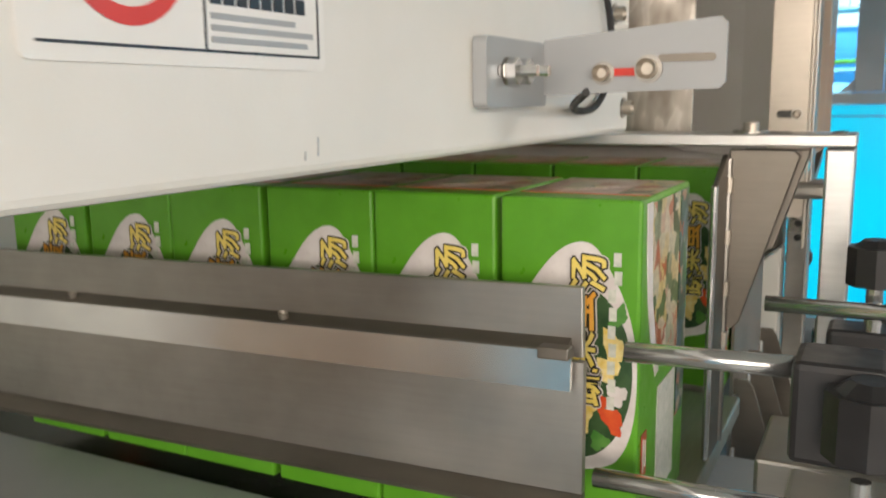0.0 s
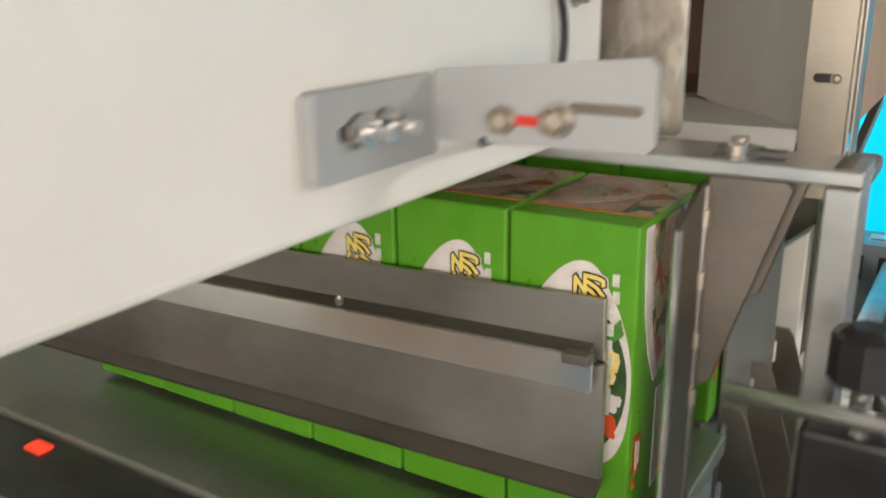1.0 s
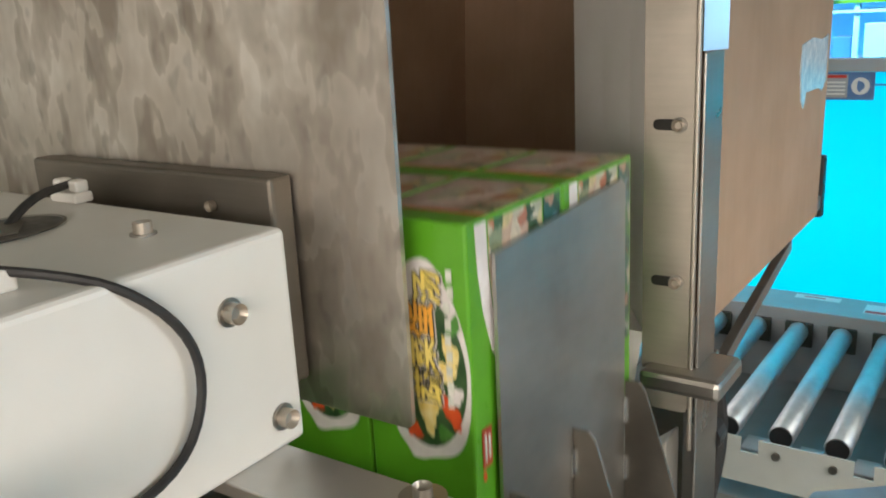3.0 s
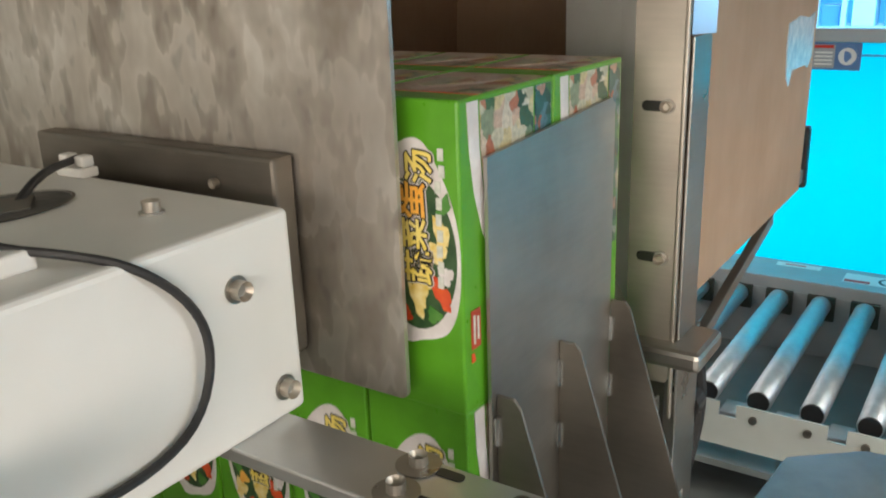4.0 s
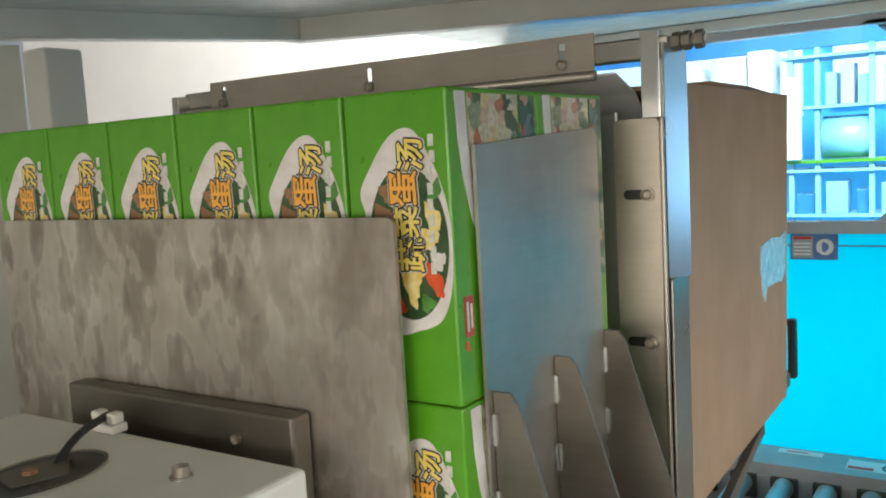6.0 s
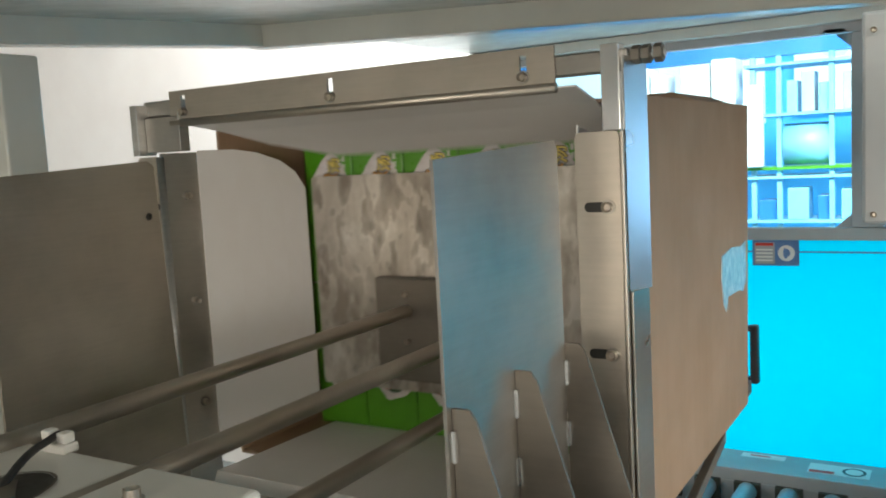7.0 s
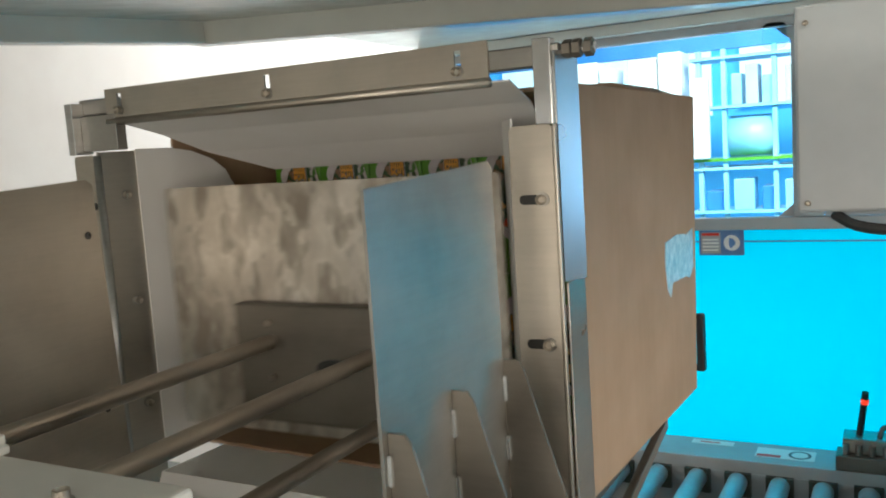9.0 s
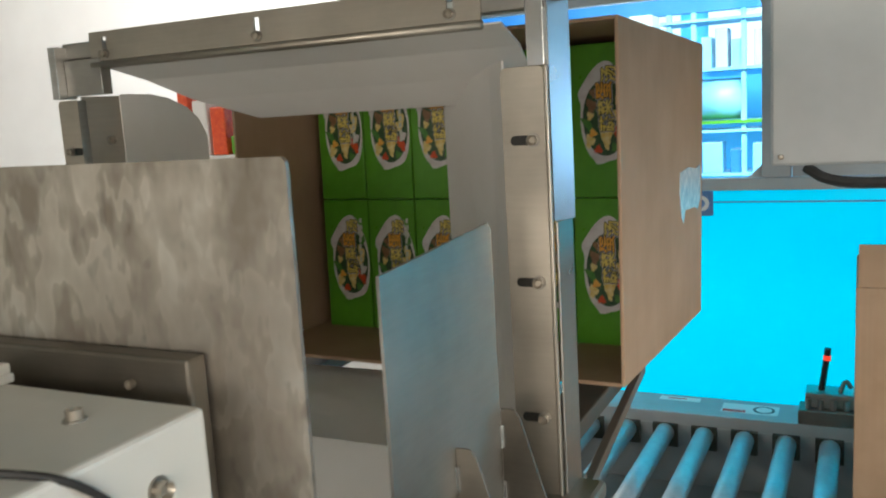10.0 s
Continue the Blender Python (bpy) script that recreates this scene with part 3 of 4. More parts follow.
    part("slot", plate(round_rect(-0.124, -0.094, 1.271, 1.276, 0.0024), "y", 0.4965, 0.4975), SIGNRED, b, "red window slot")
    part("slot", plate(round_rect(-0.088, -0.052, 1.279, 1.284, 0.0024), "y", 0.4965, 0.4975), STEEL_DARK, b)
    screw(b, (-0.124, 0.4975, 1.273), (0, -1, 0), 0.0055)
    screw(b, (-0.094, 0.4975, 1.275), (0, -1, 0), 0.0065)
    for y in (0.432, 0.452):
        s = screw(b, (-0.1655, y, 1.274), (1, 0, 0), 0.006)
        part("stud", rod((-0.16, y, 1.274), (-0.145, y, 1.274), 0.0035, 12), STEEL_BRIGHT, b)
        part("nut", rod((-0.1655, y, 1.274), (-0.157, y, 1.274), 0.008, 6), STEEL_BRIGHT, b)
    part("slot", plate(round_rect(0.418, 0.468, 1.270, 1.278, 0.0038), "x", -0.1657, -0.1650), ARTBLACK, b)


def build_main_pusher():
    p = thing("pusher_plate", "stained stainless pusher plate on three steel rods", "pusher", (0, 0, 0))
    part("plate", plate(round_rect(-0.620, -0.121, 1.218, 1.544, 0.006), "y", 0.808, 0.812), STAINED, p)
    part("mount_bar", slab(-0.495, -0.211, 0.785, 0.806, 1.24, 1.393, 0.003), STEEL_DARK, p)
    part("oval_hole", plate(ellipse(-0.345, 1.315, 0.026, 0.012, 24), "y", 0.7835, 0.7845), ARTBLACK, p)
    for x in (-0.44, -0.27):
        screw(p, (x, 0.785, 1.300), (0, -1, 0), 0.004, washer=False)
        screw(p, (x, 0.785, 1.370), (0, -1, 0), 0.004, washer=False)
    for x, z in ((-0.44, 1.345), (-0.288, 1.335), (-0.288, 1.248)):
        part("rod", rod((x, -0.5, z), (x, 0.805, z), 0.0095, 24), STEEL_WARM, p, smooth=True)
    return p


# ---- infeed: deck, side pusher, stop rail ----
def build_infeed():
    d = thing("infeed_conveyor", "green-grey infeed deck with steel edges", "conveyor", (0, 0, 0))
    part("deck", slab(-1.6, -0.066, 0.522, 0.826, 0.935, 0.9545, 0.002), DECK, d)
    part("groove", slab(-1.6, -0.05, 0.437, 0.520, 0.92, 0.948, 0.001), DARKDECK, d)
    part("front_deck", slab(-1.6, -0.02, 0.30, 0.435, 0.93, 0.9545, 0.002), GREY_PAINT, d)
    part("front_cover", slab(-1.6, 0.0, 0.06, 0.298, 0.90, 0.950, 0.004), GREY_PAINT, d)
    part("body", slab(-1.6, -0.03, 0.08, 0.80, 0.55, 0.899), GREY_PAINT, d)
    part("led", slab(-0.595, -0.572, 0.495, 0.509, 0.948, 0.951, 0.001), LEDRED, d, "small red light")
    for x, y in ((-0.482, 0.711), (-0.375, 0.712), (-0.59, 0.71), (-0.27, 0.712)):
        part("bolt", rod((x, y, 0.9546), (x, y, 0.9556), 0.007, 16), STEEL_DARK, d)
    for x in (-1.4, -0.1):
        part("leg", slab(x - 0.03, x + 0.03, 0.1, 0.16, 0.0, 0.55), GREY_PAINT, d)
        part("leg", slab(x - 0.03, x + 0.03, 0.7, 0.76, 0.0, 0.55), GREY_PAINT, d)


def build_side_pusher():
    p = thing("row_pusher", "stainless row pusher bar with a polished strip", "pusher", (0, 0, 0))
    part("face_plate", slab(-0.80, -0.101, 0.410, 0.415, 1.100, 1.143, 0.001), STEEL, p)
    part("ledge", plate([(0.410, 1.112), (0.410, 1.106), (0.398, 1.102), (0.398, 1.106)], "x", -0.80, -0.108), STEEL_DARK, p)
    part("strip", plate([(0.400, 1.107), (0.396, 1.107), (0.393, 1.0845), (0.397, 1.0845)], "x", -0.80, -0.104), STEEL_BRIGHT, p, "polished stainless strip")
    part("lower_plate", plate([(0.410, 1.099), (0.404, 1.099), (0.398, 1.020), (0.404, 1.020)], "x", -0.80, -0.099), STEEL, p)
    part("lip", plate([(0.404, 1.0195), (0.398, 1.0195), (0.386, 1.012), (0.388, 1.008), (0.404, 1.014)], "x", -0.80, -0.099), STEEL_DARK, p)
    part("end_bracket", slab(-0.122, -0.103, 0.388, 0.399, 1.104, 1.111, 0.001), STEEL_DARK, p)
    for x in (-0.526, -0.315):
        screw(p, (x, 0.404, 1.1085), (0, -0.3, 1), 0.0035, washer=False)
    return p


def build_stop_rail():
    r = thing("stop_rail", "stainless flat stop rail bolted on a side plate", "rail", (0, 0, 0))
    part("rail", slab(-0.40, 0.030, 0.684, 0.738, 1.217, 1.2275, 0.0015), STEEL_PALE, r)
    screw(r, (-0.055, 0.728, 1.2275), (0, 0, 1), 0.006)
    screw(r, (-0.05, 0.698, 1.2275), (0, 0, 1), 0.006)
    for y in (0.695, 0.711, 0.727):
        part("bolt_hole", rod((0.017, y, 1.2276), (0.017, y, 1.2284), 0.0055, 18), STEEL_DARK, r)
        part("socket", rod((0.017, y, 1.2285), (0.017, y, 1.2288), 0.0028, 6), ARTBLACK, r)
    for x, y in ((-0.028, 0.699), (-0.033, 0.729)):
        part("slot", plate(round_rect(x - 0.010, x + 0.010, y - 0.004, y + 0.004, 0.0038), "z", 1.2276, 1.2282), ARTBLACK, r)
    for x, y in ((-0.055, 0.728), (-0.05, 0.698)):
        part("clamp_washer", rod((x, y, 1.2276), (x, y, 1.2292), 0.0145, 24), STEEL, r)
    part("side_plate", slab(0.008, 0.0295, 0.686, 0.736, 0.80, 1.216, 0.002), STEEL_PALE, r)
    s = thing("stop_flap", "bent stainless stop flap hanging on a hinge", "stop", (0, 0, 0))
    part("leaf", plate([(0.644, 0.955), (0.700, 0.950), (0.700, 1.209), (0.690, 1.210), (0.646, 1.188)], "x", -0.071, -0.067, 0.001), STEEL_DARK, s)
    part("gusset", plate([(-0.067, 1.214), (-0.016, 1.214), (-0.011, 1.209), (-0.054, 1.064), (-0.060, 1.058), (-0.067, 1.060)], "y", 0.699, 0.703, 0.001), STEEL_DARK, s, "triangular stainless gusset")
    part("back_gusset", plate([(-0.058, 1.214), (-0.004, 1.214), (-0.030, 1.128), (-0.036, 1.128), (-0.058, 1.08)], "y", 0.716, 0.720, 0.001), STEEL_DARK, s)
    part("hinge_pin", rod((-0.067, 0.699, 0.955), (-0.067, 0.699, 1.206), 0.0035, 10), STEEL, s)
    for k in range(4):
        part("weld", rod((-0.066, 0.696, 1.19 - k * 0.045), (-0.066, 0.696, 1.178 - k * 0.045), 0.004, 8), STEEL_WARM, s)
    part("bent_edge", rod((-0.069, 0.645, 0.957), (-0.069, 0.645, 1.187), 0.003, 10), STEEL_BRIGHT, s)


def build_clamps():
    c = thing("guide_clamp", "black plastic clamp with star knob on round guide rods", "clamp", (0, 0, 0))
    part("guide_rod", rod((-0.075, 0.408, 1.114), (0.03, 0.408, 1.117), 0.006, 16), STEEL_BRIGHT, c, smooth=True)
    part("guide_rod", rod((-0.093, 0.41, 1.033), (0.03, 0.41, 1.036), 0.006, 16), STEEL_BRIGHT, c, smooth=True)
    part("block", slab(0.015, 0.060, 0.385, 0.43, 1.072, 1.126, 0.004), BLACK, c)
    kn = part("knob", rod((0.052, 0.376, 1.085), (0.052, 0.376, 1.118), 0.021, 9), BLACK, c)
    part("knob_cap", rod((0.052, 0.376, 1.118), (0.052, 0.376, 1.124), 0.017, 9, None, 0.010), BLACK, kn)
    part("stem", rod((0.050, 0.392, 1.03), (0.050, 0.392, 1.066), 0.005, 12), STEEL_BRIGHT, c)
    part("base", slab(0.012, 0.16, 0.36, 0.46, 0.96, 1.040, 0.003), STEEL, c)
    screw(c, (0.048, 0.36, 1.01), (0, -1, 0), 0.009)
    part("foot", slab(0.03, 0.14, 0.37, 0.45, 0.0, 0.96), GREY_PAINT, c)
    d = thing("guide_clamp", "black plastic clamp with star knob on a round guide rod", "clamp", (0, 0, 0))
    part("guide_rod", rod((-0.022, 0.60, 1.106), (0.30, 0.60, 1.108), 0.006, 16), STEEL_BRIGHT, d, smooth=True)
    part("block", slab(0.020, 0.10, 0.61, 0.65, 1.00, 1.088, 0.004), BLACK, d)
    part("stem", rod((0.05, 0.62, 1.088), (0.05, 0.62, 1.122), 0.006, 10), STEEL_BRIGHT, d)
    kn = part("knob", rod((0.05, 0.62, 1.122), (0.05, 0.62, 1.150), 0.020, 9), BLACK, d)
    part("knob_cap", rod((0.05, 0.62, 1.150), (0.05, 0.62, 1.155), 0.016, 9, None, 0.010), BLACK, kn)
    part("base", slab(-0.02, 0.16, 0.56, 0.66, 0.96, 1.00, 0.003), STEEL, d)
    part("foot", slab(0.06, 0.14, 0.57, 0.65, 0.0, 0.96), GREY_PAINT, d)


# ---- carton station: frame, funnel sheets, lift ----
def build_frame():
    f = thing("carton_station", "stainless frame with slotted screws round the carton mouth", "machine frame", (0, 0, 0))
    up = part("upright", plate(round_rect(-0.088, -0.041, 1.10, 1.61, 0.006), "y", 1.147, 1.151), STEEL_WARM, f)
    for z in (1.235, 1.385, 1.535):
        part("slot", plate(round_rect(-0.079, -0.053, z - 0.005, z + 0.005, 0.0048), "y", 1.1455, 1.1465), ARTBLACK, up)
        screw(up, (-0.054, 1.1455, z), (0, -1, 0), 0.0052)
    part("corner_angle", slab(-0.0405, -0.0370, 1.146, 1.152, 1.06, 1.61, 0.001), STEEL_WARM, f)
    part("side_web", slab(-0.0362, -0.0332, 1.153, 1.205, 0.95, 1.449, 0.001), STEEL, f)
    # The web's bright blue upper half is shaped in: turned towards the flank light.
    part("turned_web_top", plate([(-0.0362, 1.1525), (-0.0232, 1.1825), (-0.0260, 1.1840), (-0.0390, 1.1540)][::-1], "z", 1.450, 1.682), STEEL_SATIN, f, "satin upper web, turned to catch the blue flank light")
    part("top_stub", slab(-0.060, -0.041, 1.152, 1.17, 1.61, 1.695, 0.001), STEEL_BRIGHT, f)
    bm = slab(-0.672, -0.110, 1.155, 1.158, 1.660, 1.673)
    slab(-0.672, -0.110, 1.155, 1.158, 1.693, 1.700, 0, bm)
    edge = -0.672
    for x in (-0.646, -0.398, -0.145):
        slab(edge, x - 0.004, 1.155, 1.158, 1.673, 1.693, 0, bm)
        edge = x + 0.004
    slab(edge, -0.110, 1.155, 1.158, 1.673, 1.693, 0, bm)
    tb = part("top_rail", bm, STEEL_WARM, f)
    part("rolled_edge", rod((-0.672, 1.1575, 1.6575), (-0.110, 1.1575, 1.6575), 0.0055, 12), STEEL_WARM, f, smooth=True)
    for x in (-0.646, -0.398, -0.145):
        screw(tb, (x, 1.1545, 1.671), (0, -1, 0), 0.0048)
    part("cross_bar", slab(-0.73, -0.660, 1.160, 1.176, 1.668, 1.690, 0.002), STEEL, f)
    part("cross_bar", slab(-0.125, -0.035, 1.160, 1.176, 1.668, 1.690, 0.002), STEEL, f)
    for x in (-0.028, -0.018, -0.006):
        part("nut", rod((x - 0.004, 1.17, 1.683), (x + 0.004, 1.17, 1.683), 0.0095, 6), STEEL_DARK, f)
    part("tie_rod", rod((-0.11, 1.17, 1.683), (0.0, 1.17, 1.683), 0.005, 12), STEEL_BRIGHT, f)
    part("left_stub", slab(-0.735, -0.722, 1.14, 1.17, 1.616, 1.685, 0.001), STEEL_PALE, f)
    part("left_block", slab(-0.7215, -0.655, 1.153, 1.170, 1.6195, 1.667, 0.001), STEEL, f)
    lf = part("left_upright", plate([(-0.697, 1.152), (-0.693, 1.151), (-0.679, 1.203), (-0.683, 1.204)], "z", 1.02, 1.618), STEEL_WARM, f)
    fl = part("left_flange", plate(round_rect(-0.737, -0.698, 1.02, 1.614, 0.006), "y", 1.149, 1.152), STEEL_WARM, f)
    part("rolled_corner", rod((-0.6965, 1.1525, 1.02), (-0.6965, 1.1525, 1.613), 0.0055, 14), STEEL_PALE, f, smooth=True)
    for z in (1.545, 1.395):
        part("slot", plate(round_rect(-0.722, -0.700, z - 0.005, z + 0.005, 0.0048), "y", 1.1475, 1.1485), ARTBLACK, fl)
        screw(fl, (-0.720, 1.1475, z), (0, -1, 0), 0.0045)
    for z in (1.558, 1.41, 1.262):
        screw(lf, (-0.684, 1.184, z), (0.97, -0.22, 0), 0.005)
    part("lower_post", slab(-0.064, -0.036, 1.205, 1.235, 0.62, 1.138, 0.002), STEEL, f)
    part("nub", slab(-0.084, -0.003, 1.125, 1.203, 1.127, 1.148, 0.006), STEEL, f)
    for z in (1.085, 1.065):
        part("bolt_hole", rod((-0.05, 1.2045, z), (-0.05, 1.2040, z), 0.005, 12), ARTBLACK, f)
    part("column", plate([(-0.100, 0.40), (-0.066, 0.40), (-0.066, 1.058), (-0.100, 1.028)], "y", 1.16, 1.20, 0.002), WHITE, f, "white painted column")
    part("base_block", slab(-0.065, 0.022, 1.09, 1.245, 0.40, 0.89, 0.004), WHITE, f)
    part("foot", slab(-0.10, 0.0, 1.16, 1.28, 0.0, 0.398), CREAM, f)
    part("air_fitting", rod((-0.05, 1.2355, 1.03), (-0.05, 1.26, 1.03), 0.018, 14), BLACK, f)


def build_funnel():
    out = {}
    # left sheet: hinge line at the left upright, four strips deep
    L = thing("funnel_sheet", "white flexible plastic guide sheet at the carton mouth's side", "funnel sheet", (-0.676, 1.200, 0), "funnel sheets")
    prof = [(0.0, 1.205, 1.620), (0.06, 1.205, 1.620), (0.10, 1.205, 1.614), (0.14, 1.205, 1.600), (0.165, 1.205, 1.582), (0.180, 1.205, 1.556)]
    strips = []
    for (a, z0, z1), (b, _, z2) in zip(prof, prof[1:]):
        bm = plate([(0, z0), (b - a + 0.001, z0), (b - a + 0.001, z2), (0, z1)], "x", -0.001, 0.001)
        ob = new("strip", link_mesh("strip", bm, FUNNEL))
        ob.parent = L
        strips.append(ob)
    out["left"] = (L, strips, [0.0, 0.06, 0.10, 0.14, 0.165, 0.180])
    R = thing("funnel_sheet", "white flexible plastic guide sheet at the carton mouth's side", "funnel sheet", (-0.087, 1.153, 0), "funnel sheets")
    prof = [(0.0, 1.16, 1.618), (0.09, 1.165, 1.618), (0.19, 1.17, 1.605), (0.29, 1.18, 1.575)]
    strips = []
    for (a, z0, z1), (b, zz, z2) in zip(prof, prof[1:]):
        bm = plate([(0, z0), (b - a + 0.001, zz), (b - a + 0.001, z2), (0, z1)], "x", -0.001, 0.001)
        ob = new("strip", link_mesh("strip", bm, FUNNEL))
        ob.parent = R
        strips.append(ob)
    out["right"] = (R, strips, [0.0, 0.09, 0.19, 0.29])
    T = thing("funnel_sheet", "white flexible plastic guide sheet hanging from the top rail", "funnel sheet", (-0.39, 1.162, 1.658), "funnel sheets")
    strips = []
    prof = [(0.0, -0.275, 0.300), (0.07, -0.262, 0.295), (0.14, -0.235, 0.285), (0.20, -0.16, 0.26)]
    for (a, x0, x1), (b, x2, x3) in zip(prof, prof[1:]):
        bm = plate([(x0, 0), (x1, 0), (x3, b - a + 0.001), (x2, b - a + 0.001)], "z", -0.001, 0.001)
        ob = new("strip", link_mesh("strip", bm, FUNNEL))
        ob.parent = T
        strips.append(ob)
    out["top"] = (T, strips, [0.0, 0.07, 0.14, 0.20])
    B = thing("funnel_sheet", "pale plastic guide sheet under the carton mouth", "funnel sheet", (0, 0, 0), "funnel sheets")
    part("strip", plate([(-0.64, 1.155), (-0.09, 1.155), (-0.13, 1.435), (-0.62, 1.425)], "z", 1.1737, 1.1752), FUNNEL, B)
    part("strip", plate([(1.155, 1.1752), (1.155, 1.1737), (1.12, 1.105), (1.12, 1.108)], "x", -0.64, -0.09), FUNNEL, B)
    return out


def build_lift():
    l = thing("lift_guides", "stainless lift side plates with welded gussets", "lift", (0, 0, 0))
    part("side_plate", plate([(0.856, 0.70), (1.080, 0.70), (1.080, 1.150), (1.072, 1.157), (0.856, 1.146)], "x", -0.0815, -0.0785), STEEL, l)
    for y, top in ((0.863, 0.961), (0.970, 0.964), (1.080, 0.964)):
        g = part("gusset", plate([(-0.078, 0.70), (0.02, 0.70), (-0.058, top - 0.008), (-0.064, top), (-0.078, top)], "y", y, y + 0.003), STEEL_DARK, l)
        for z in (top - 0.04, top - 0.1):
            part("weld", rod((-0.0765, y - 0.002, z), (-0.0765, y - 0.002, z + 0.024), 0.0032, 8), STEEL_BRIGHT, g)
    part("left_plate", plate([(0.872, 0.70), (1.128, 0.70), (1.110, 1.155), (1.10, 1.162), (0.872, 1.150)], "x", -0.666, -0.662), STEEL_WARM, l)
    for z in (0.86, 1.09):
        part("bolt_hole", rod((-0.6618, 1.095, z), (-0.6612, 1.095, z), 0.005, 12), ARTBLACK, l)
    t = thing("lift_table", "stainless lift table under the stacked boxes", "lift", (0, 0, 0))
    part("table", slab(-0.655, -0.09, 0.83, 1.115, 0.945, 0.9595, 0.001), STEEL, t)
    part("column", rod((-0.37, 0.97, 0.30), (-0.37, 0.97, 0.945), 0.03, 20), STEEL_BRIGHT, t)
    return l, t


# ---- shipping carton ----
def build_carton():
    """Open-mouthed kraft case; its place is the middle of its bottom."""
    c = thing("shipping_carton", "brown kraft shipping carton lying open towards the pusher", "carton", CARTON0)
    w, d, h, th = 0.316, 0.26, 0.48, 0.005
    side = [(-d, 0.0), (d - 0.018, 0.0), (d + 0.014, h), (-d, h)]
    part("side_panel", plate(side, "x", w - th, w, 0.001), KRAFT, c)
    part("side_panel", plate(side, "x", -w, -w + th, 0.001), KRAFT, c)
    part("bottom_panel", slab(-w + th, w - th, -d, d - 0.018, 0.0, th, 0.001), KRAFT, c)
    part("top_panel", slab(-w + th, w - th, -d, d + 0.014, h - th, h, 0.001), KRAFT, c)
    part("back_panel", plate([(d - 0.018 - th, th), (d - 0.018, th), (d + 0.014, h - th), (d + 0.014 - th, h - th)], "x", -w + th, w - th), KRAFT, c)
    tape = part("tape", plate([(0.085, 0.190), (0.10, 0.178), (0.112, 0.198), (0.190, 0.196), (0.212, 0.190), (0.236, 0.205), (0.238, 0.268), (0.20, 0.262), (0.14, 0.268), (0.078, 0.262), (0.074, 0.23)], "x", w, w + 0.0012), FILM, c, "crumpled clear film end")
    part("back_flap", plate([(-w, h), (w, h), (w - 0.03, h + 0.012), (-w + 0.03, h + 0.012)], "y", -0.05, 0.15), KRAFT, c)
    return c


CARTON0 = (-0.361, 1.50, 1.168)


def build_carton_cradle():
    c = thing("carton_cradle", "tilting carton cradle of steel bars", "cradle", (0, 0, 0))
    part("bar", slab(-0.62, -0.56, 1.26, 1.90, 1.140, 1.165, 0.003), STEEL_DARK, c)
    part("bar", slab(-0.13, -0.07, 1.26, 1.90, 1.140, 1.165, 0.003), STEEL_DARK, c)
    for x in (-0.052, -0.58):
        part("brace", slab(x - 0.006, x + 0.006, 0, 0.36, -0.008, 0.008, 0.001), STEEL, c).matrix_local = pose(0, 1.24, 1.085, 12, 0, 0)
    part("hose", tube([(-0.06, 1.26, 1.12), (-0.05, 1.28, 1.08), (-0.045, 1.29, 1.0), (-0.06, 1.27, 0.9)], 0.008), RUBBER, c, "black air hose")
    for x in (-0.60, -0.10):
        part("leg", slab(x - 0.025, x + 0.025, 1.27, 1.32, 0.0, 1.14), STEEL_DARK, c)
    k = thing("carton_stop", "black plastic carton stop on a grey steel arm", "stop", (0, 0, 0))
    bm = slab(-0.252, -0.229, 2.785, 2.815, 0.910, 1.077, 0.006)
    slab(-0.262, -0.240, 2.787, 2.813, 0.912, 0.928, 0.003, bm)
    slab(-0.262, -0.240, 2.787, 2.813, 1.059, 1.075, 0.003, bm)
    part("grip", bm, BLACK, k, "black plastic handle")
    part("arm", slab(-0.62, -0.260, 2.793, 2.807, 0.930, 0.955, 0.002), STEEL_DARK, k)
    part("post", slab(-0.65, -0.621, 2.78, 2.82, 0.40, 0.970, 0.002), STEEL_DARK, k)


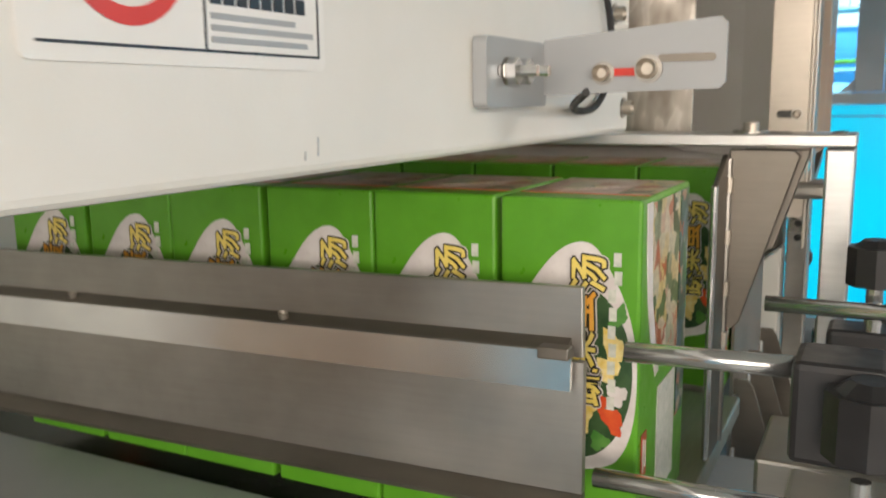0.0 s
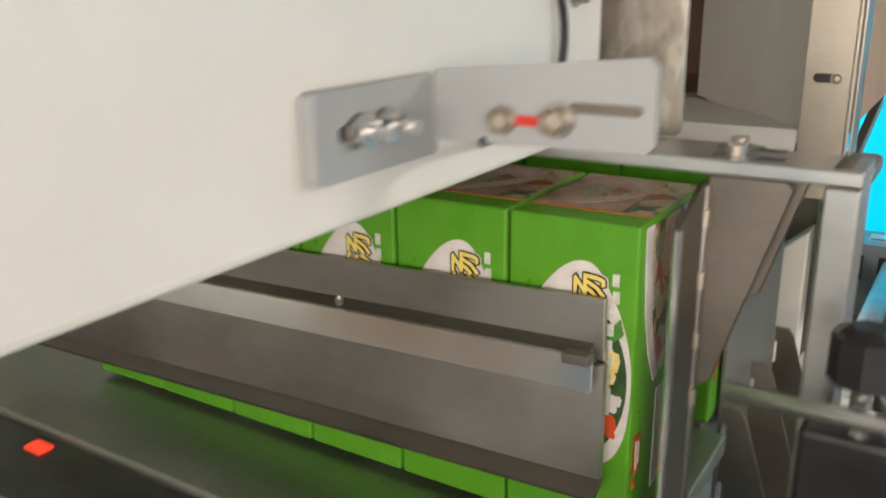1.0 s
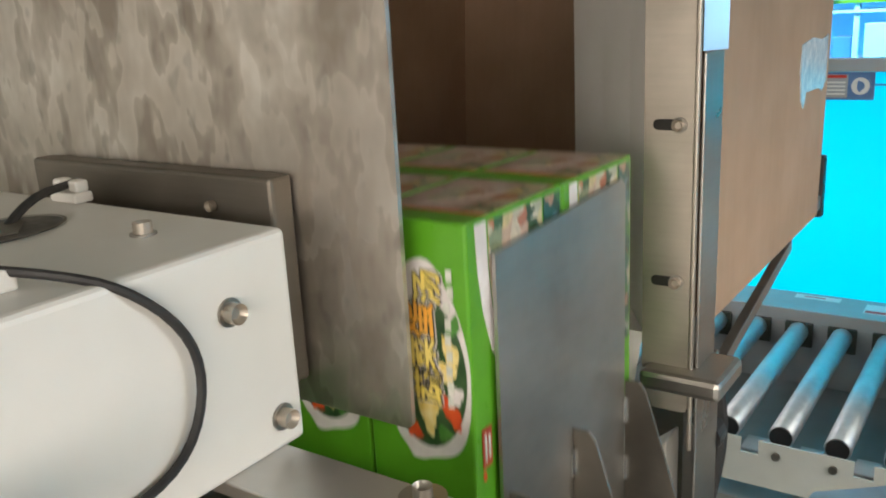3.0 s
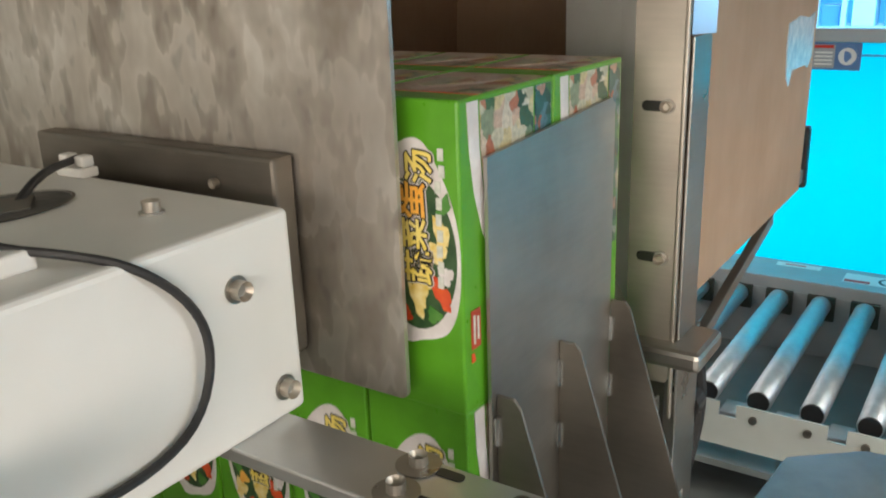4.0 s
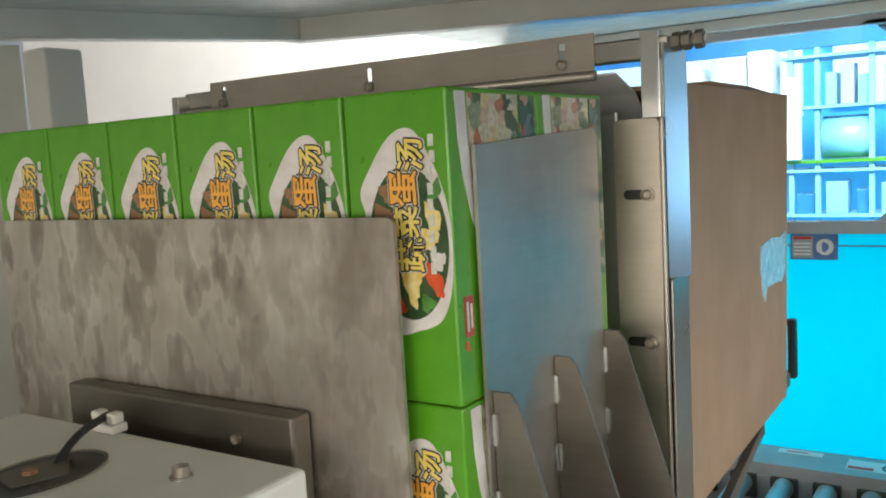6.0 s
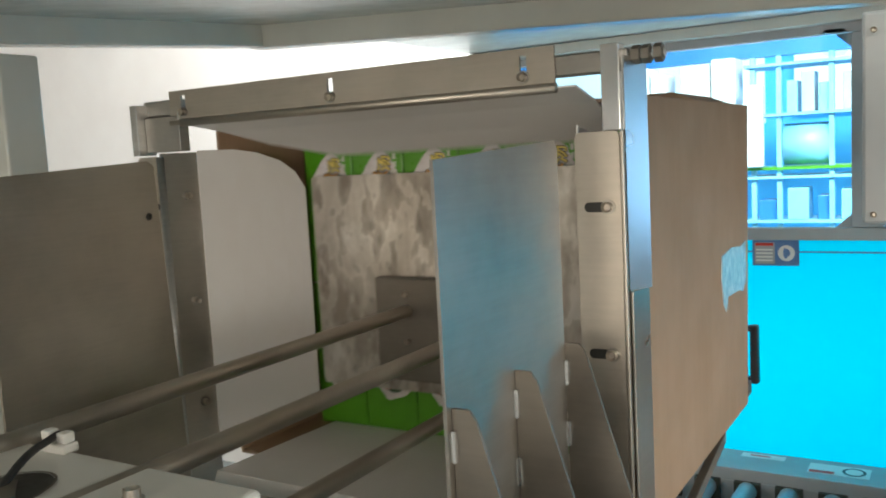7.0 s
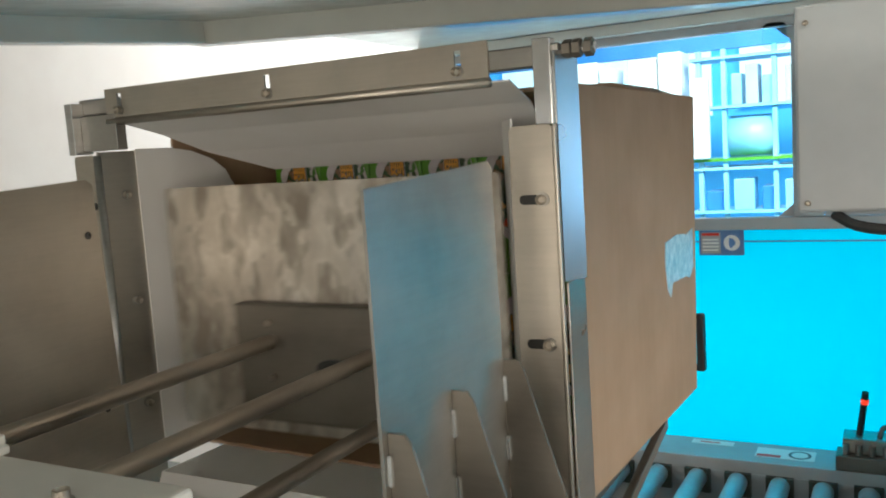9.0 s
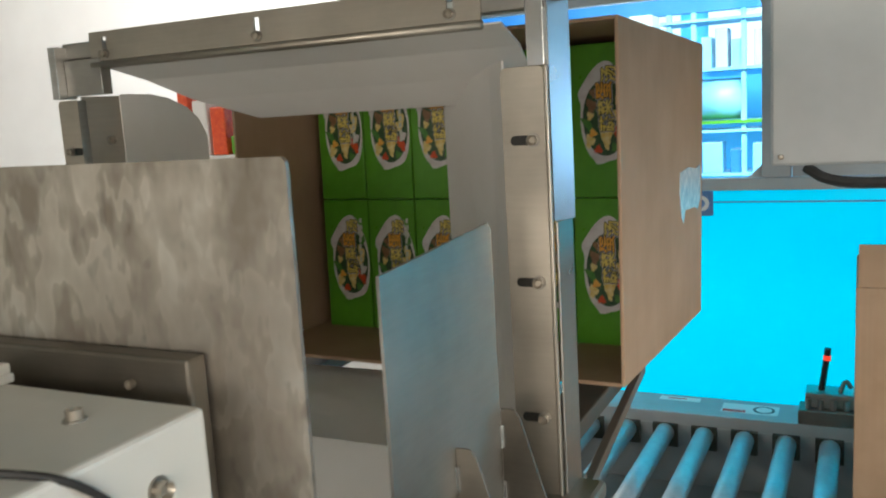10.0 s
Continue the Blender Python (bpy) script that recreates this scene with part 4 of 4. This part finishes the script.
# ---- outfeed roller conveyor ----
def build_outfeed():
    o = thing("roller_conveyor", "grey outfeed conveyor with zinc rollers", "conveyor", (0, 0, 0))
    ZR = 0.405
    part("far_rail", slab(-1.2, 2.6, 3.36, 3.555, ZR - 0.05, ZR + 0.035, 0.003), GREY_PAINT, o)
    bm = slab(-1.2, 2.6, 2.496, 2.502, ZR - 0.165, ZR - 0.075)
    x = -1.072
    n = 0
    while x < 2.5:
        r = part("roller", rod((x, 2.545, ZR - 0.034), (x + 0.006, 3.335, ZR - 0.034), 0.033, 20), ZINC, o, smooth=True)
        part("end_cap", rod((x, 2.537, ZR - 0.034), (x, 2.5445, ZR - 0.034), 0.029, 16), BLACK, r)
        part("cover", slab(x - 0.040, x + 0.050, 3.337, 3.356, ZR - 0.09, ZR - 0.005, 0.002), DARKDECK, o)
        part("axle_bolt", rod((x, 2.488, ZR - 0.067), (x, 2.496, ZR - 0.067), 0.011, 10), STEEL_DARK, o)
        if n % 2 == 0:
            slab(x - 0.045, x + 0.185, 2.496, 2.502, ZR - 0.075, ZR - 0.034, 0, bm)
        part("chain_guard", slab(x + 0.04, x + 0.10, 2.52, 2.60, ZR - 0.10, ZR - 0.075, 0.003), GREY_PAINT, o)
        x += 0.1375
        n += 1
    part("near_rail", bm, CREAM, o)
    for x in (-0.6, 0.5, 1.6):
        part("leg", slab(x - 0.025, x + 0.025, 2.51, 2.55, 0.0, ZR - 0.1), GREY_PAINT, o)
        part("leg", slab(x - 0.025, x + 0.025, 3.4, 3.45, 0.0, ZR - 0.05), GREY_PAINT, o)
    part("under_tray", slab(-1.2, 2.6, 2.52, 3.35, ZR - 0.25, ZR - 0.23), FLOORMAT, o)
    part("rear_skirt", slab(-1.2, 2.6, 3.358, 3.362, 0.02, ZR - 0.01), GREY_PAINT, o)
    lab = thing("rail_label", "small white label with red print on the conveyor rail", "label")
    part("paper", slab(-0.43, -0.28, 3.49, 3.53, ZR + 0.0355, ZR + 0.0365), SIGNWHITE, lab)
    part("print_line", slab(-0.40, -0.33, 3.505, 3.516, ZR + 0.0366, ZR + 0.0370), SIGNRED, lab)
    lab = thing("rail_label", "small white safety label with a round mark on the conveyor rail", "label")
    part("paper", slab(-0.195, 0.0, 3.415, 3.51, ZR + 0.0355, ZR + 0.0365), SIGNWHITE, lab)
    part("print_line", slab(-0.19, -0.11, 3.42, 3.445, ZR + 0.0366, ZR + 0.0370), SIGNRED, lab)
    part("round_mark", plate(ellipse(-0.05, 3.462, 0.038, 0.038, 20), "z", ZR + 0.0366, ZR + 0.0370), ARTBLACK, lab)
    part("round_field", plate(ellipse(-0.05, 3.462, 0.028, 0.028, 20), "z", ZR + 0.0371, ZR + 0.0374), SIGNWHITE, lab)
    s = thing("sensor_unit", "small steel sensor unit with red signal stick", "sensor", (0, 0, 0))
    z = 0.4405
    part("base", slab(0.07, 0.26, 3.36, 3.46, z, z + 0.05, 0.003), STEEL_DARK, s)
    part("body", slab(0.09, 0.25, 3.40, 3.50, z + 0.05, z + 0.10, 0.003), STEEL, s)
    for k in range(4):
        part("stud", rod((0.10 + k * 0.04, 3.39, z + 0.05), (0.10 + k * 0.04, 3.39, z + 0.085), 0.010, 10), STEEL, s)
    part("lever", tube([(0.20, 3.43, z + 0.10), (0.215, 3.43, z + 0.15), (0.235, 3.43, z + 0.12)], 0.008), STEEL_DARK, s)
    st = part("stick", rod((0.14, 3.45, z + 0.10), (0.16, 3.43, z + 0.255), 0.011, 12), BLACK, s)
    part("red_tip", rod((0.1565, 3.431, z + 0.215), (0.158, 3.430, z + 0.23), 0.0125, 12), LEDRED, st)
    t = thing("machine_table", "grey machine table with recessed bolts", "table", (0, 0, 0))
    part("top", plate([(0.0, 1.29), (0.02, 1.49), (0.11, 1.56), (0.5, 1.6), (0.5, 0.95), (0.12, 0.95)], "z", 0.82, 0.85, 0.002), STEEL, t)
    for x, y in ((0.020, 1.305), (0.103, 1.385), (0.2, 1.25)):
        part("bolt", rod((x, y, 0.850), (x, y, 0.8515), 0.010, 18), STEEL_BRIGHT, t)
        part("socket", rod((x, y, 0.8516), (x, y, 0.852), 0.004, 6), ARTBLACK, t)
    part("column", slab(0.1, 0.45, 1.0, 1.5, 0.0, 0.82), GREY_PAINT, t)


# ---- food boxes ----
BW, BD, BH = 0.0936, 0.138, 0.231


def glyph(text, size, offset, depth):
    """Lettering as a thin flat mesh, centred."""
    cu = bpy.data.curves.new("lettering", "FONT")
    cu.body, cu.size, cu.offset, cu.extrude = text, size, offset, depth
    cu.align_x, cu.align_y = "CENTER", "CENTER"
    cu.resolution_u = 2
    ob = new("lettering", cu)
    me = bpy.data.meshes.new_from_object(ob.evaluated_get(bpy.context.evaluated_depsgraph_get()))
    bpy.data.objects.remove(ob)
    return me


def thickened(me, off):
    """The lettering fattened all round: copies of it set in a ring, each a hair above the last."""
    if not off:
        return me
    bm = bmesh.new()
    for k in range(10):
        a = math.tau * k / 10
        shifted = me.copy()
        shifted.transform(Matrix.Translation((off * math.cos(a), off * math.sin(a), 0.00002 * k)))
        bm.from_mesh(shifted)
        bpy.data.meshes.remove(shifted)
    bm.to_mesh(me)
    bm.free()
    return me


def rounded(pts, rounds=2):
    """The closed outline with its corners cut off twice."""
    for _ in range(rounds):
        out = []
        for (a, b), (c, d) in zip(pts, pts[1:] + pts[:1]):
            out += [(a * 0.75 + c * 0.25, b * 0.75 + d * 0.25), (a * 0.25 + c * 0.75, b * 0.25 + d * 0.75)]
        pts = out
    return pts


def build_food_box():
    """One soup box standing on end; its origin is the bottom centre of its front face."""
    b = thing("soup_box", "bright green printed soup box standing on end", "food box", (0, 0, 0), "soup boxes")
    x0, x1 = -BW / 2, BW / 2
    part("carton_body", slab(x0 + 0.0006, x1 - 0.0006, 0.0, BD, 0.0, BH, 0.0022), GREEN, b)
    # front print: white swirl, dark bowl, food, lettering
    sw = [(-0.027, 0.172), (-0.013, 0.192), (-0.001, 0.202), (0.010, 0.205), (0.019, 0.201), (0.028, 0.186), (0.038, 0.166), (0.0445, 0.140), (0.0455, 0.115), (0.0435, 0.086), (0.035, 0.064), (0.022, 0.057), (0.011, 0.055), (0.002, 0.051), (-0.008, 0.051), (-0.010, 0.056), (-0.022, 0.070), (-0.030, 0.095), (-0.032, 0.120), (-0.030, 0.142), (-0.034, 0.150), (-0.035, 0.160)]
    part("swirl", plate(rounded(sw)[::-1], "y", -0.0004, 0.0001), ARTWHITE, b, "white swirl border")
    bowl = part("bowl_picture", plate(ellipse(0.0075, 0.120, 0.0350, 0.0570, 36), "y", -0.0007, -0.0003), ARTDARK, b, "printed bowl of vegetable egg soup")
    rnd = random.Random(5)
    spots = [(0.030, 0.137, 0.006, 0.013, ARTEGG), (0.027, 0.124, 0.007, 0.008, ARTEGG), (0.033, 0.108, 0.006, 0.007, ARTWHITE), (0.030, 0.091, 0.006, 0.010, ARTRED), (0.008, 0.086, 0.006, 0.013, ARTEGG), (0.013, 0.096, 0.009, 0.006, ARTEGG), (-0.004, 0.073, 0.006, 0.006, ARTRED), (-0.017, 0.086, 0.007, 0.010, ARTEGG), (-0.020, 0.110, 0.005, 0.014, ARTGREEN), (-0.014, 0.139, 0.007, 0.011, ARTBROWN), (-0.009, 0.158, 0.007, 0.007, ARTBROWN), (0.033, 0.158, 0.004, 0.009, ARTGREEN), (0.022, 0.076, 0.006, 0.006, ARTGREEN), (-0.012, 0.098, 0.006, 0.006, ARTORANGE), (0.024, 0.102, 0.004, 0.005, ARTRED), (-0.016, 0.124, 0.005, 0.006, ARTEGG)]
    for i, (u, v, ru, rv, m) in enumerate(spots):
        part("food_piece", plate(ellipse(u, v, ru, rv, 18, 0.24, rnd.uniform(-0.7, 0.7)), "y", -0.0010 - 0.00002 * i, -0.0007), m, bowl)
    for i, (ch, u, size) in enumerate((("蔬", 0.0125, 0.0250), ("菜", 0.0095, 0.0235), ("蛋", 0.0080, 0.0270), ("汤", 0.0155, 0.0245))):
        v = 0.1115 + i * 0.0245
        for off, m, dy, nm in ((0.0020, ARTWHITE, -0.0014, "halo"), (0.0012, ARTBLACK, -0.0018, "outline"), (0.0, ARTORANGE if ch == "蛋" else ARTYELLOW, -0.0022, "lettering")):
            me = thickened(glyph(ch, size, 0.0005, 0.0001), off)
            me.materials.clear()
            me.materials.append(m)
            me.transform(Matrix.Translation((u, dy, v)) @ pose(0, 0, 0, 90, 0, 0) @ pose(0, 0, 0, 0, 0, 90))
            ob = new(nm, me)
            ob.parent = b
    for k in range(9):
        u = 0.0265 + 0.0006 * (k % 2) + (0.003 if k > 6 else 0.0)
        part("print_block", slab(u, u + 0.0048, -0.0014, -0.0010, 0.098 + k * 0.0115, 0.1065 + k * 0.0115), ARTPALE, b)
    # both narrow sides
    for s in (1, -1):
        xa, xb = (x1 - 0.0004, x1 + 0.0002) if s > 0 else (x0 - 0.0002, x0 + 0.0004)
        band = [(0.010, BH - 0.003), (0.024, BH - 0.003), (0.025, 0.195), (0.029, 0.165), (0.040, 0.135), (0.050, 0.112), (0.041, 0.110), (0.027, 0.135), (0.017, 0.165), (0.012, 0.195)]
        part("side_picture", plate([(0.027, BH - 0.004), (BD - 0.034, BH - 0.004), (BD - 0.034, 0.114), (0.052, 0.114), (0.041, 0.137), (0.031, 0.166), (0.027, 0.195)], "x", xa, xb), FOOD, b, "printed vegetables")
        part("side_margin", plate(band, "x", xa, xb), ARTWHITE, b)
        part("side_picture", slab(xa, xb, BD - 0.031, BD - 0.005, 0.06, BH - 0.004), FOODDARK, b, "printed dark vegetables")
        out = 0.0003 * s
        st = part("side_stamp", slab(xa, xb, 0.009, 0.0215, 0.050, 0.080), ARTSTAMP, b)
        part("stamp_print", slab(xa + out, xb + out, 0.0115, 0.0140, 0.054, 0.076), ARTPALE, st)
        part("stamp_print", slab(xa + out, xb + out, 0.0165, 0.0190, 0.056, 0.074), ARTPALE, st)
        part("side_mark", plate([(0.009, 0.040), (0.014, 0.040), (0.012, 0.047), (0.009, 0.047)], "x", xa, xb), ARTRED, b)
        part("side_print", slab(xa, xb, 0.05, BD - 0.036, 0.02, 0.10), ARTPALE, b)
    # top print: green front strip, red line, soup picture, food strip
    part("top_picture", slab(x0 + 0.004, x1 - 0.026, 0.030, BD - 0.004, BH - 0.0004, BH + 0.0002), TOPPRINT, b, "printed brown and pink end panel")
    part("top_food", slab(x1 - 0.0255, x1 - 0.003, 0.030, BD - 0.004, BH - 0.0004, BH + 0.0002), FOOD, b, "printed vegetables")
    part("top_stripe", slab(x0 + 0.004, x1 - 0.003, 0.0265, 0.0295, BH - 0.0004, BH + 0.0003), ARTRED, b)
    part("top_dish", plate(ellipse(-0.012, 0.080, 0.026, 0.036, 24, 0.12), "z", BH, BH + 0.0004), ARTPINK, b)
    part("top_dish_picture", plate(ellipse(-0.012, 0.080, 0.017, 0.026, 24, 0.2), "z", BH, BH + 0.0006), FOOD, b)
    return b


# Unseen cartons and cabinet, added to colour reflections in the row pusher's strip.
def build_reflectors():
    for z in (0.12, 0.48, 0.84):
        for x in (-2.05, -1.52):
            st = thing("reflected_carton", "unseen kraft carton added for the pusher strip's orange reflection", "carton", (x, -1.9, z), "cartons on the pallet")
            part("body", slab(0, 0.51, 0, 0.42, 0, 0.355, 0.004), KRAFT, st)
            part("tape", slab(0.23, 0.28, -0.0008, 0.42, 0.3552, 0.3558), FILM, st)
    p = thing("pallet", "unseen low wooden pallet under the added cartons", "pallet", (-2.1, -1.95, 0))
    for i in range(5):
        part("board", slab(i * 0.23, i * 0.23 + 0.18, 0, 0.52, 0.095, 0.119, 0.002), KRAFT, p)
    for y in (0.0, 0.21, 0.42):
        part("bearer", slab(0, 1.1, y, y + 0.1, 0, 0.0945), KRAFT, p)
    c = thing("cabinet", "unseen blue two-door cabinet added for the pusher strip's blue reflection", "cabinet", (-0.95, -2.0, 0))
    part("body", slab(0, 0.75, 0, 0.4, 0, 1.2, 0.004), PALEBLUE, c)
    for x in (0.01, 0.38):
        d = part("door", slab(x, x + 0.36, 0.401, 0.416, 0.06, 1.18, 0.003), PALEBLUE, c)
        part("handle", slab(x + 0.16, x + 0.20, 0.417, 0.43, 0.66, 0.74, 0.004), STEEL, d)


# ---- build ----
build_hall()
build_far_guard()
build_distance()
build_hood()
build_housing()
PUSHER = build_main_pusher()
build_infeed()
ROW_PUSHER = build_side_pusher()
build_stop_rail()
build_clamps()
build_frame()
SHEETS = build_funnel()
LIFT, TABLE = build_lift()
CARTON = build_carton()
build_carton_cradle()
build_outfeed()
build_reflectors()

REST = 0.957
ROWS = {}
first = build_food_box()
for row in ("front_upper", "back_upper", "front_lower", "back_lower"):
    ROWS[row] = [first if row == "front_upper" and k == 0 else copy_thing(first, pose(0, 0, 0)) for k in range(6)]
# the finished carton waiting at the outfeed's edge
other = thing("waiting_carton", "brown kraft carton with raised flap on the outfeed rollers", "carton")
part("body", slab(0.245, 0.80, 2.58, 3.05, 0.405, 1.09, 0.003), KRAFT, other)
part("flap", slab(0.25, 0.80, 2.585, 2.59, 1.0905, 1.195), KRAFT, other)


# ---- movement ----
def between(keys, t):
    if t <= keys[0][0]:
        return keys[0][1]
    for (a, u), (b, v) in zip(keys, keys[1:]):
        if t <= b:
            return u + (v - u) * (t - a) / (b - a)
    return keys[-1][1]


LIFT_Z = [(0, 0.0), (1.86, 0.0), (2.0, 0.017), (2.5, 0.074), (2.7, 0.098), (3.2, 0.226), (3.8, 0.226), (4.0, 0.246), (4.5, 0.311), (5.0, 0.368), (5.5, 0.424), (5.75, 0.446), (8.75, 0.446), (9.0, 0.421), (9.5, 0.362), (10.0, 0.302)]
TABLE_Z = [(0, 0.0), (1.86, 0.0), (2.5, 0.072), (2.6, 0.08), (3.0, 0.0), (3.85, 0.0), (4.5, 0.074), (5.0, 0.131), (5.5, 0.187), (5.75, 0.214), (8.75, 0.214), (9.0, 0.196), (9.5, 0.136), (10.0, 0.07)]
PUSH_Y = [(0, 0.0), (6.1, 0.0), (6.2, 0.04), (6.8, 0.43), (7.0, 0.57), (7.15, 0.605), (8.62, 0.605), (8.75, 0.57), (9.0, 0.385), (9.5, 0.13), (9.62, 0.02), (9.7, 0.0), (10.0, 0.0)]
ROW_Y = [(0, 0.0), (0.52, 0.0), (0.6, 0.02), (1.0, 0.20), (1.3, 0.325), (1.46, 0.41), (1.65, 0.41), (1.72, 0.36), (1.9, 0.0), (3.15, 0.0), (3.5, 0.41), (3.55, 0.41), (3.78, 0.0), (10.0, 0.0)]
ROW_X2 = [(0, -1.0), (2.2, -1.0), (2.8, 0.0), (10.0, 0.0)]
CARTON_Y = [(0, 0.0), (8.8, 0.0), (9.0, 0.02), (9.2, 0.045), (9.5, 0.082), (9.8, 0.128), (10.0, 0.15)]
CARTON_TURN = [(0, 0.0), (8.75, 0.0), (9.0, -2.0), (9.3, -2.2), (10.0, -1.9)]
CARTON_Z = [(0, 0.0), (8.75, 0.0), (9.2, 0.008), (10.0, 0.022)]
CARTON_TILT = [(0, 0.0), (8.75, 0.0), (9.2, -1.0), (10.0, -1.5)]
CARTON_X = [(0, 0.0), (8.8, 0.0), (9.2, 0.004), (9.5, 0.011), (10.0, 0.029)]
TIMES = sorted({6.3, 6.45, 6.6} | {t for keys in (LIFT_Z, TABLE_Z, PUSH_Y, ROW_Y, ROW_X2, CARTON_Y, CARTON_TURN) for t, _ in keys})


def carton_pose(t):
    x, y, z = CARTON0
    return pose(x + between(CARTON_X, t), y + between(CARTON_Y, t), z + between(CARTON_Z, t), between(CARTON_TILT, t), 0, between(CARTON_TURN, t))


def motions():
    walk(LIFT, [(t, pose(0, 0, z)) for t, z in LIFT_Z])
    walk(TABLE, [(t, pose(0, 0, z)) for t, z in TABLE_Z])
    walk(PUSHER, [(t, pose(0, between(PUSH_Y, t), 0.05 * between(PUSH_Y, t))) for t in TIMES])
    def leaning(y):
        return pose(-0.1, 0, 1.1, 0, -1.3 - 3.0 * min(y, 0.35), 0) @ pose(0.1, 0, -1.1)

    walk(ROW_PUSHER, [(t, pose(0, y, 0.006 - 0.02 * min(y, 0.2)) @ leaning(y)) for t, y in ROW_Y])
    walk(CARTON, [(t, carton_pose(t)) for t in TIMES])
    home = carton_pose(0).inverted()
    for row, boxes in ROWS.items():
        upper, front = "upper" in row, "front" in row
        for k, box in enumerate(boxes):
            gap = (0.0, 0.004, 0.002, 0.010, 0.004, 0.012)[k]
            x = -0.084 - BW / 2 - k * (BW + 0.0009)
            rows = []
            for t in TIMES:
                push = between(ROW_Y, t)
                if upper and front:
                    y = max(0.445, 0.42 + (min(push, 0.41) if t < 1.5 else 0.41))
                elif upper:
                    y = 0.83 + max(0.0, 0.42 + (push if t < 1.5 else 0.41) + BD + 0.002 - 0.83)
                else:
                    y = 0.42 + (0.0 if t < 3.15 else push if t < 3.5 else 0.41) + (0.0 if front else BD + 0.002)
                z = REST + (0.009 * (1 - min(push, 0.41) / 0.41) if upper and front and t < 1.5 else 0.0) + (between(LIFT_Z, t) if upper else between(TABLE_Z, t) if t > 3.7 else 0.0)
                dx = 0.008 - gap * 0.4 if upper and front and t < 0.55 else 0.0
                if not upper:
                    dx = between(ROW_X2, t)
                if t > 5.76:
                    z = REST + (0.446 if upper else 0.214)
                pushed = between(PUSH_Y, min(t, 7.15))
                face = 0.83 + pushed + (0.0 if front else BD + 0.002)
                if t > 6.0 and face > y:
                    y = face
                m = pose(x + dx, y, z, 0, 0, 0)
                if t > 8.75:
                    m = carton_pose(t) @ home @ m
                rows.append((t, m))
            walk(box, rows)
    springs = {"left": [(0, (0, 1, 1, 1, 1)), (6.2, (0, 1, 1, 1, 1)), (6.5, (12, 2, 2, 1, 1)), (8.75, (12, 2, 2, 1, 1)), (9.0, (4, 1, 0, 0, 0)), (9.4, (1, 0, 0, 1, 1)), (10, (-3, 0, 0, 1, 1))],
               "right": [(0, (32, 8, 4)), (6.15, (32, 8, 4)), (6.5, (2, 1, 1)), (6.8, (6, -2, -2)), (7.15, (27, -25, -9)), (8.7, (27, -25, -9)), (9.2, (30, -4, 0)), (9.5, (30, 8, 4)), (10, (31, 8, 4))],
               "top": [(0, (14, 8, 5)), (6.15, (14, 8, 5)), (6.4, (1, 0, 0)), (6.85, (1, 0, 0)), (7.05, (14, 8, 5)), (8.8, (14, 8, 5)), (9.2, (18, 9, 6)), (10, (16, 9, 6))]}
    for side, keys in springs.items():
        root, strips, cuts = SHEETS[side]
        for i, strip in enumerate(strips):
            rows = []
            for t, turns in keys:
                m = pose(0, 0, 0)
                for j in range(i + 1):
                    a = turns[j]
                    m = m @ (pose(0, 0, 0, -a, 0, 0) if side == "top" else pose(0, 0, 0, 0, 0, a if side == "right" else -a))
                    if j < i:
                        m = m @ pose(0, cuts[j + 1] - cuts[j], 0)
                rows.append((t, m))
            if rows[-1][0] < 10:
                rows.append((10, rows[-1][1]))
            walk(strip, rows)


motions()
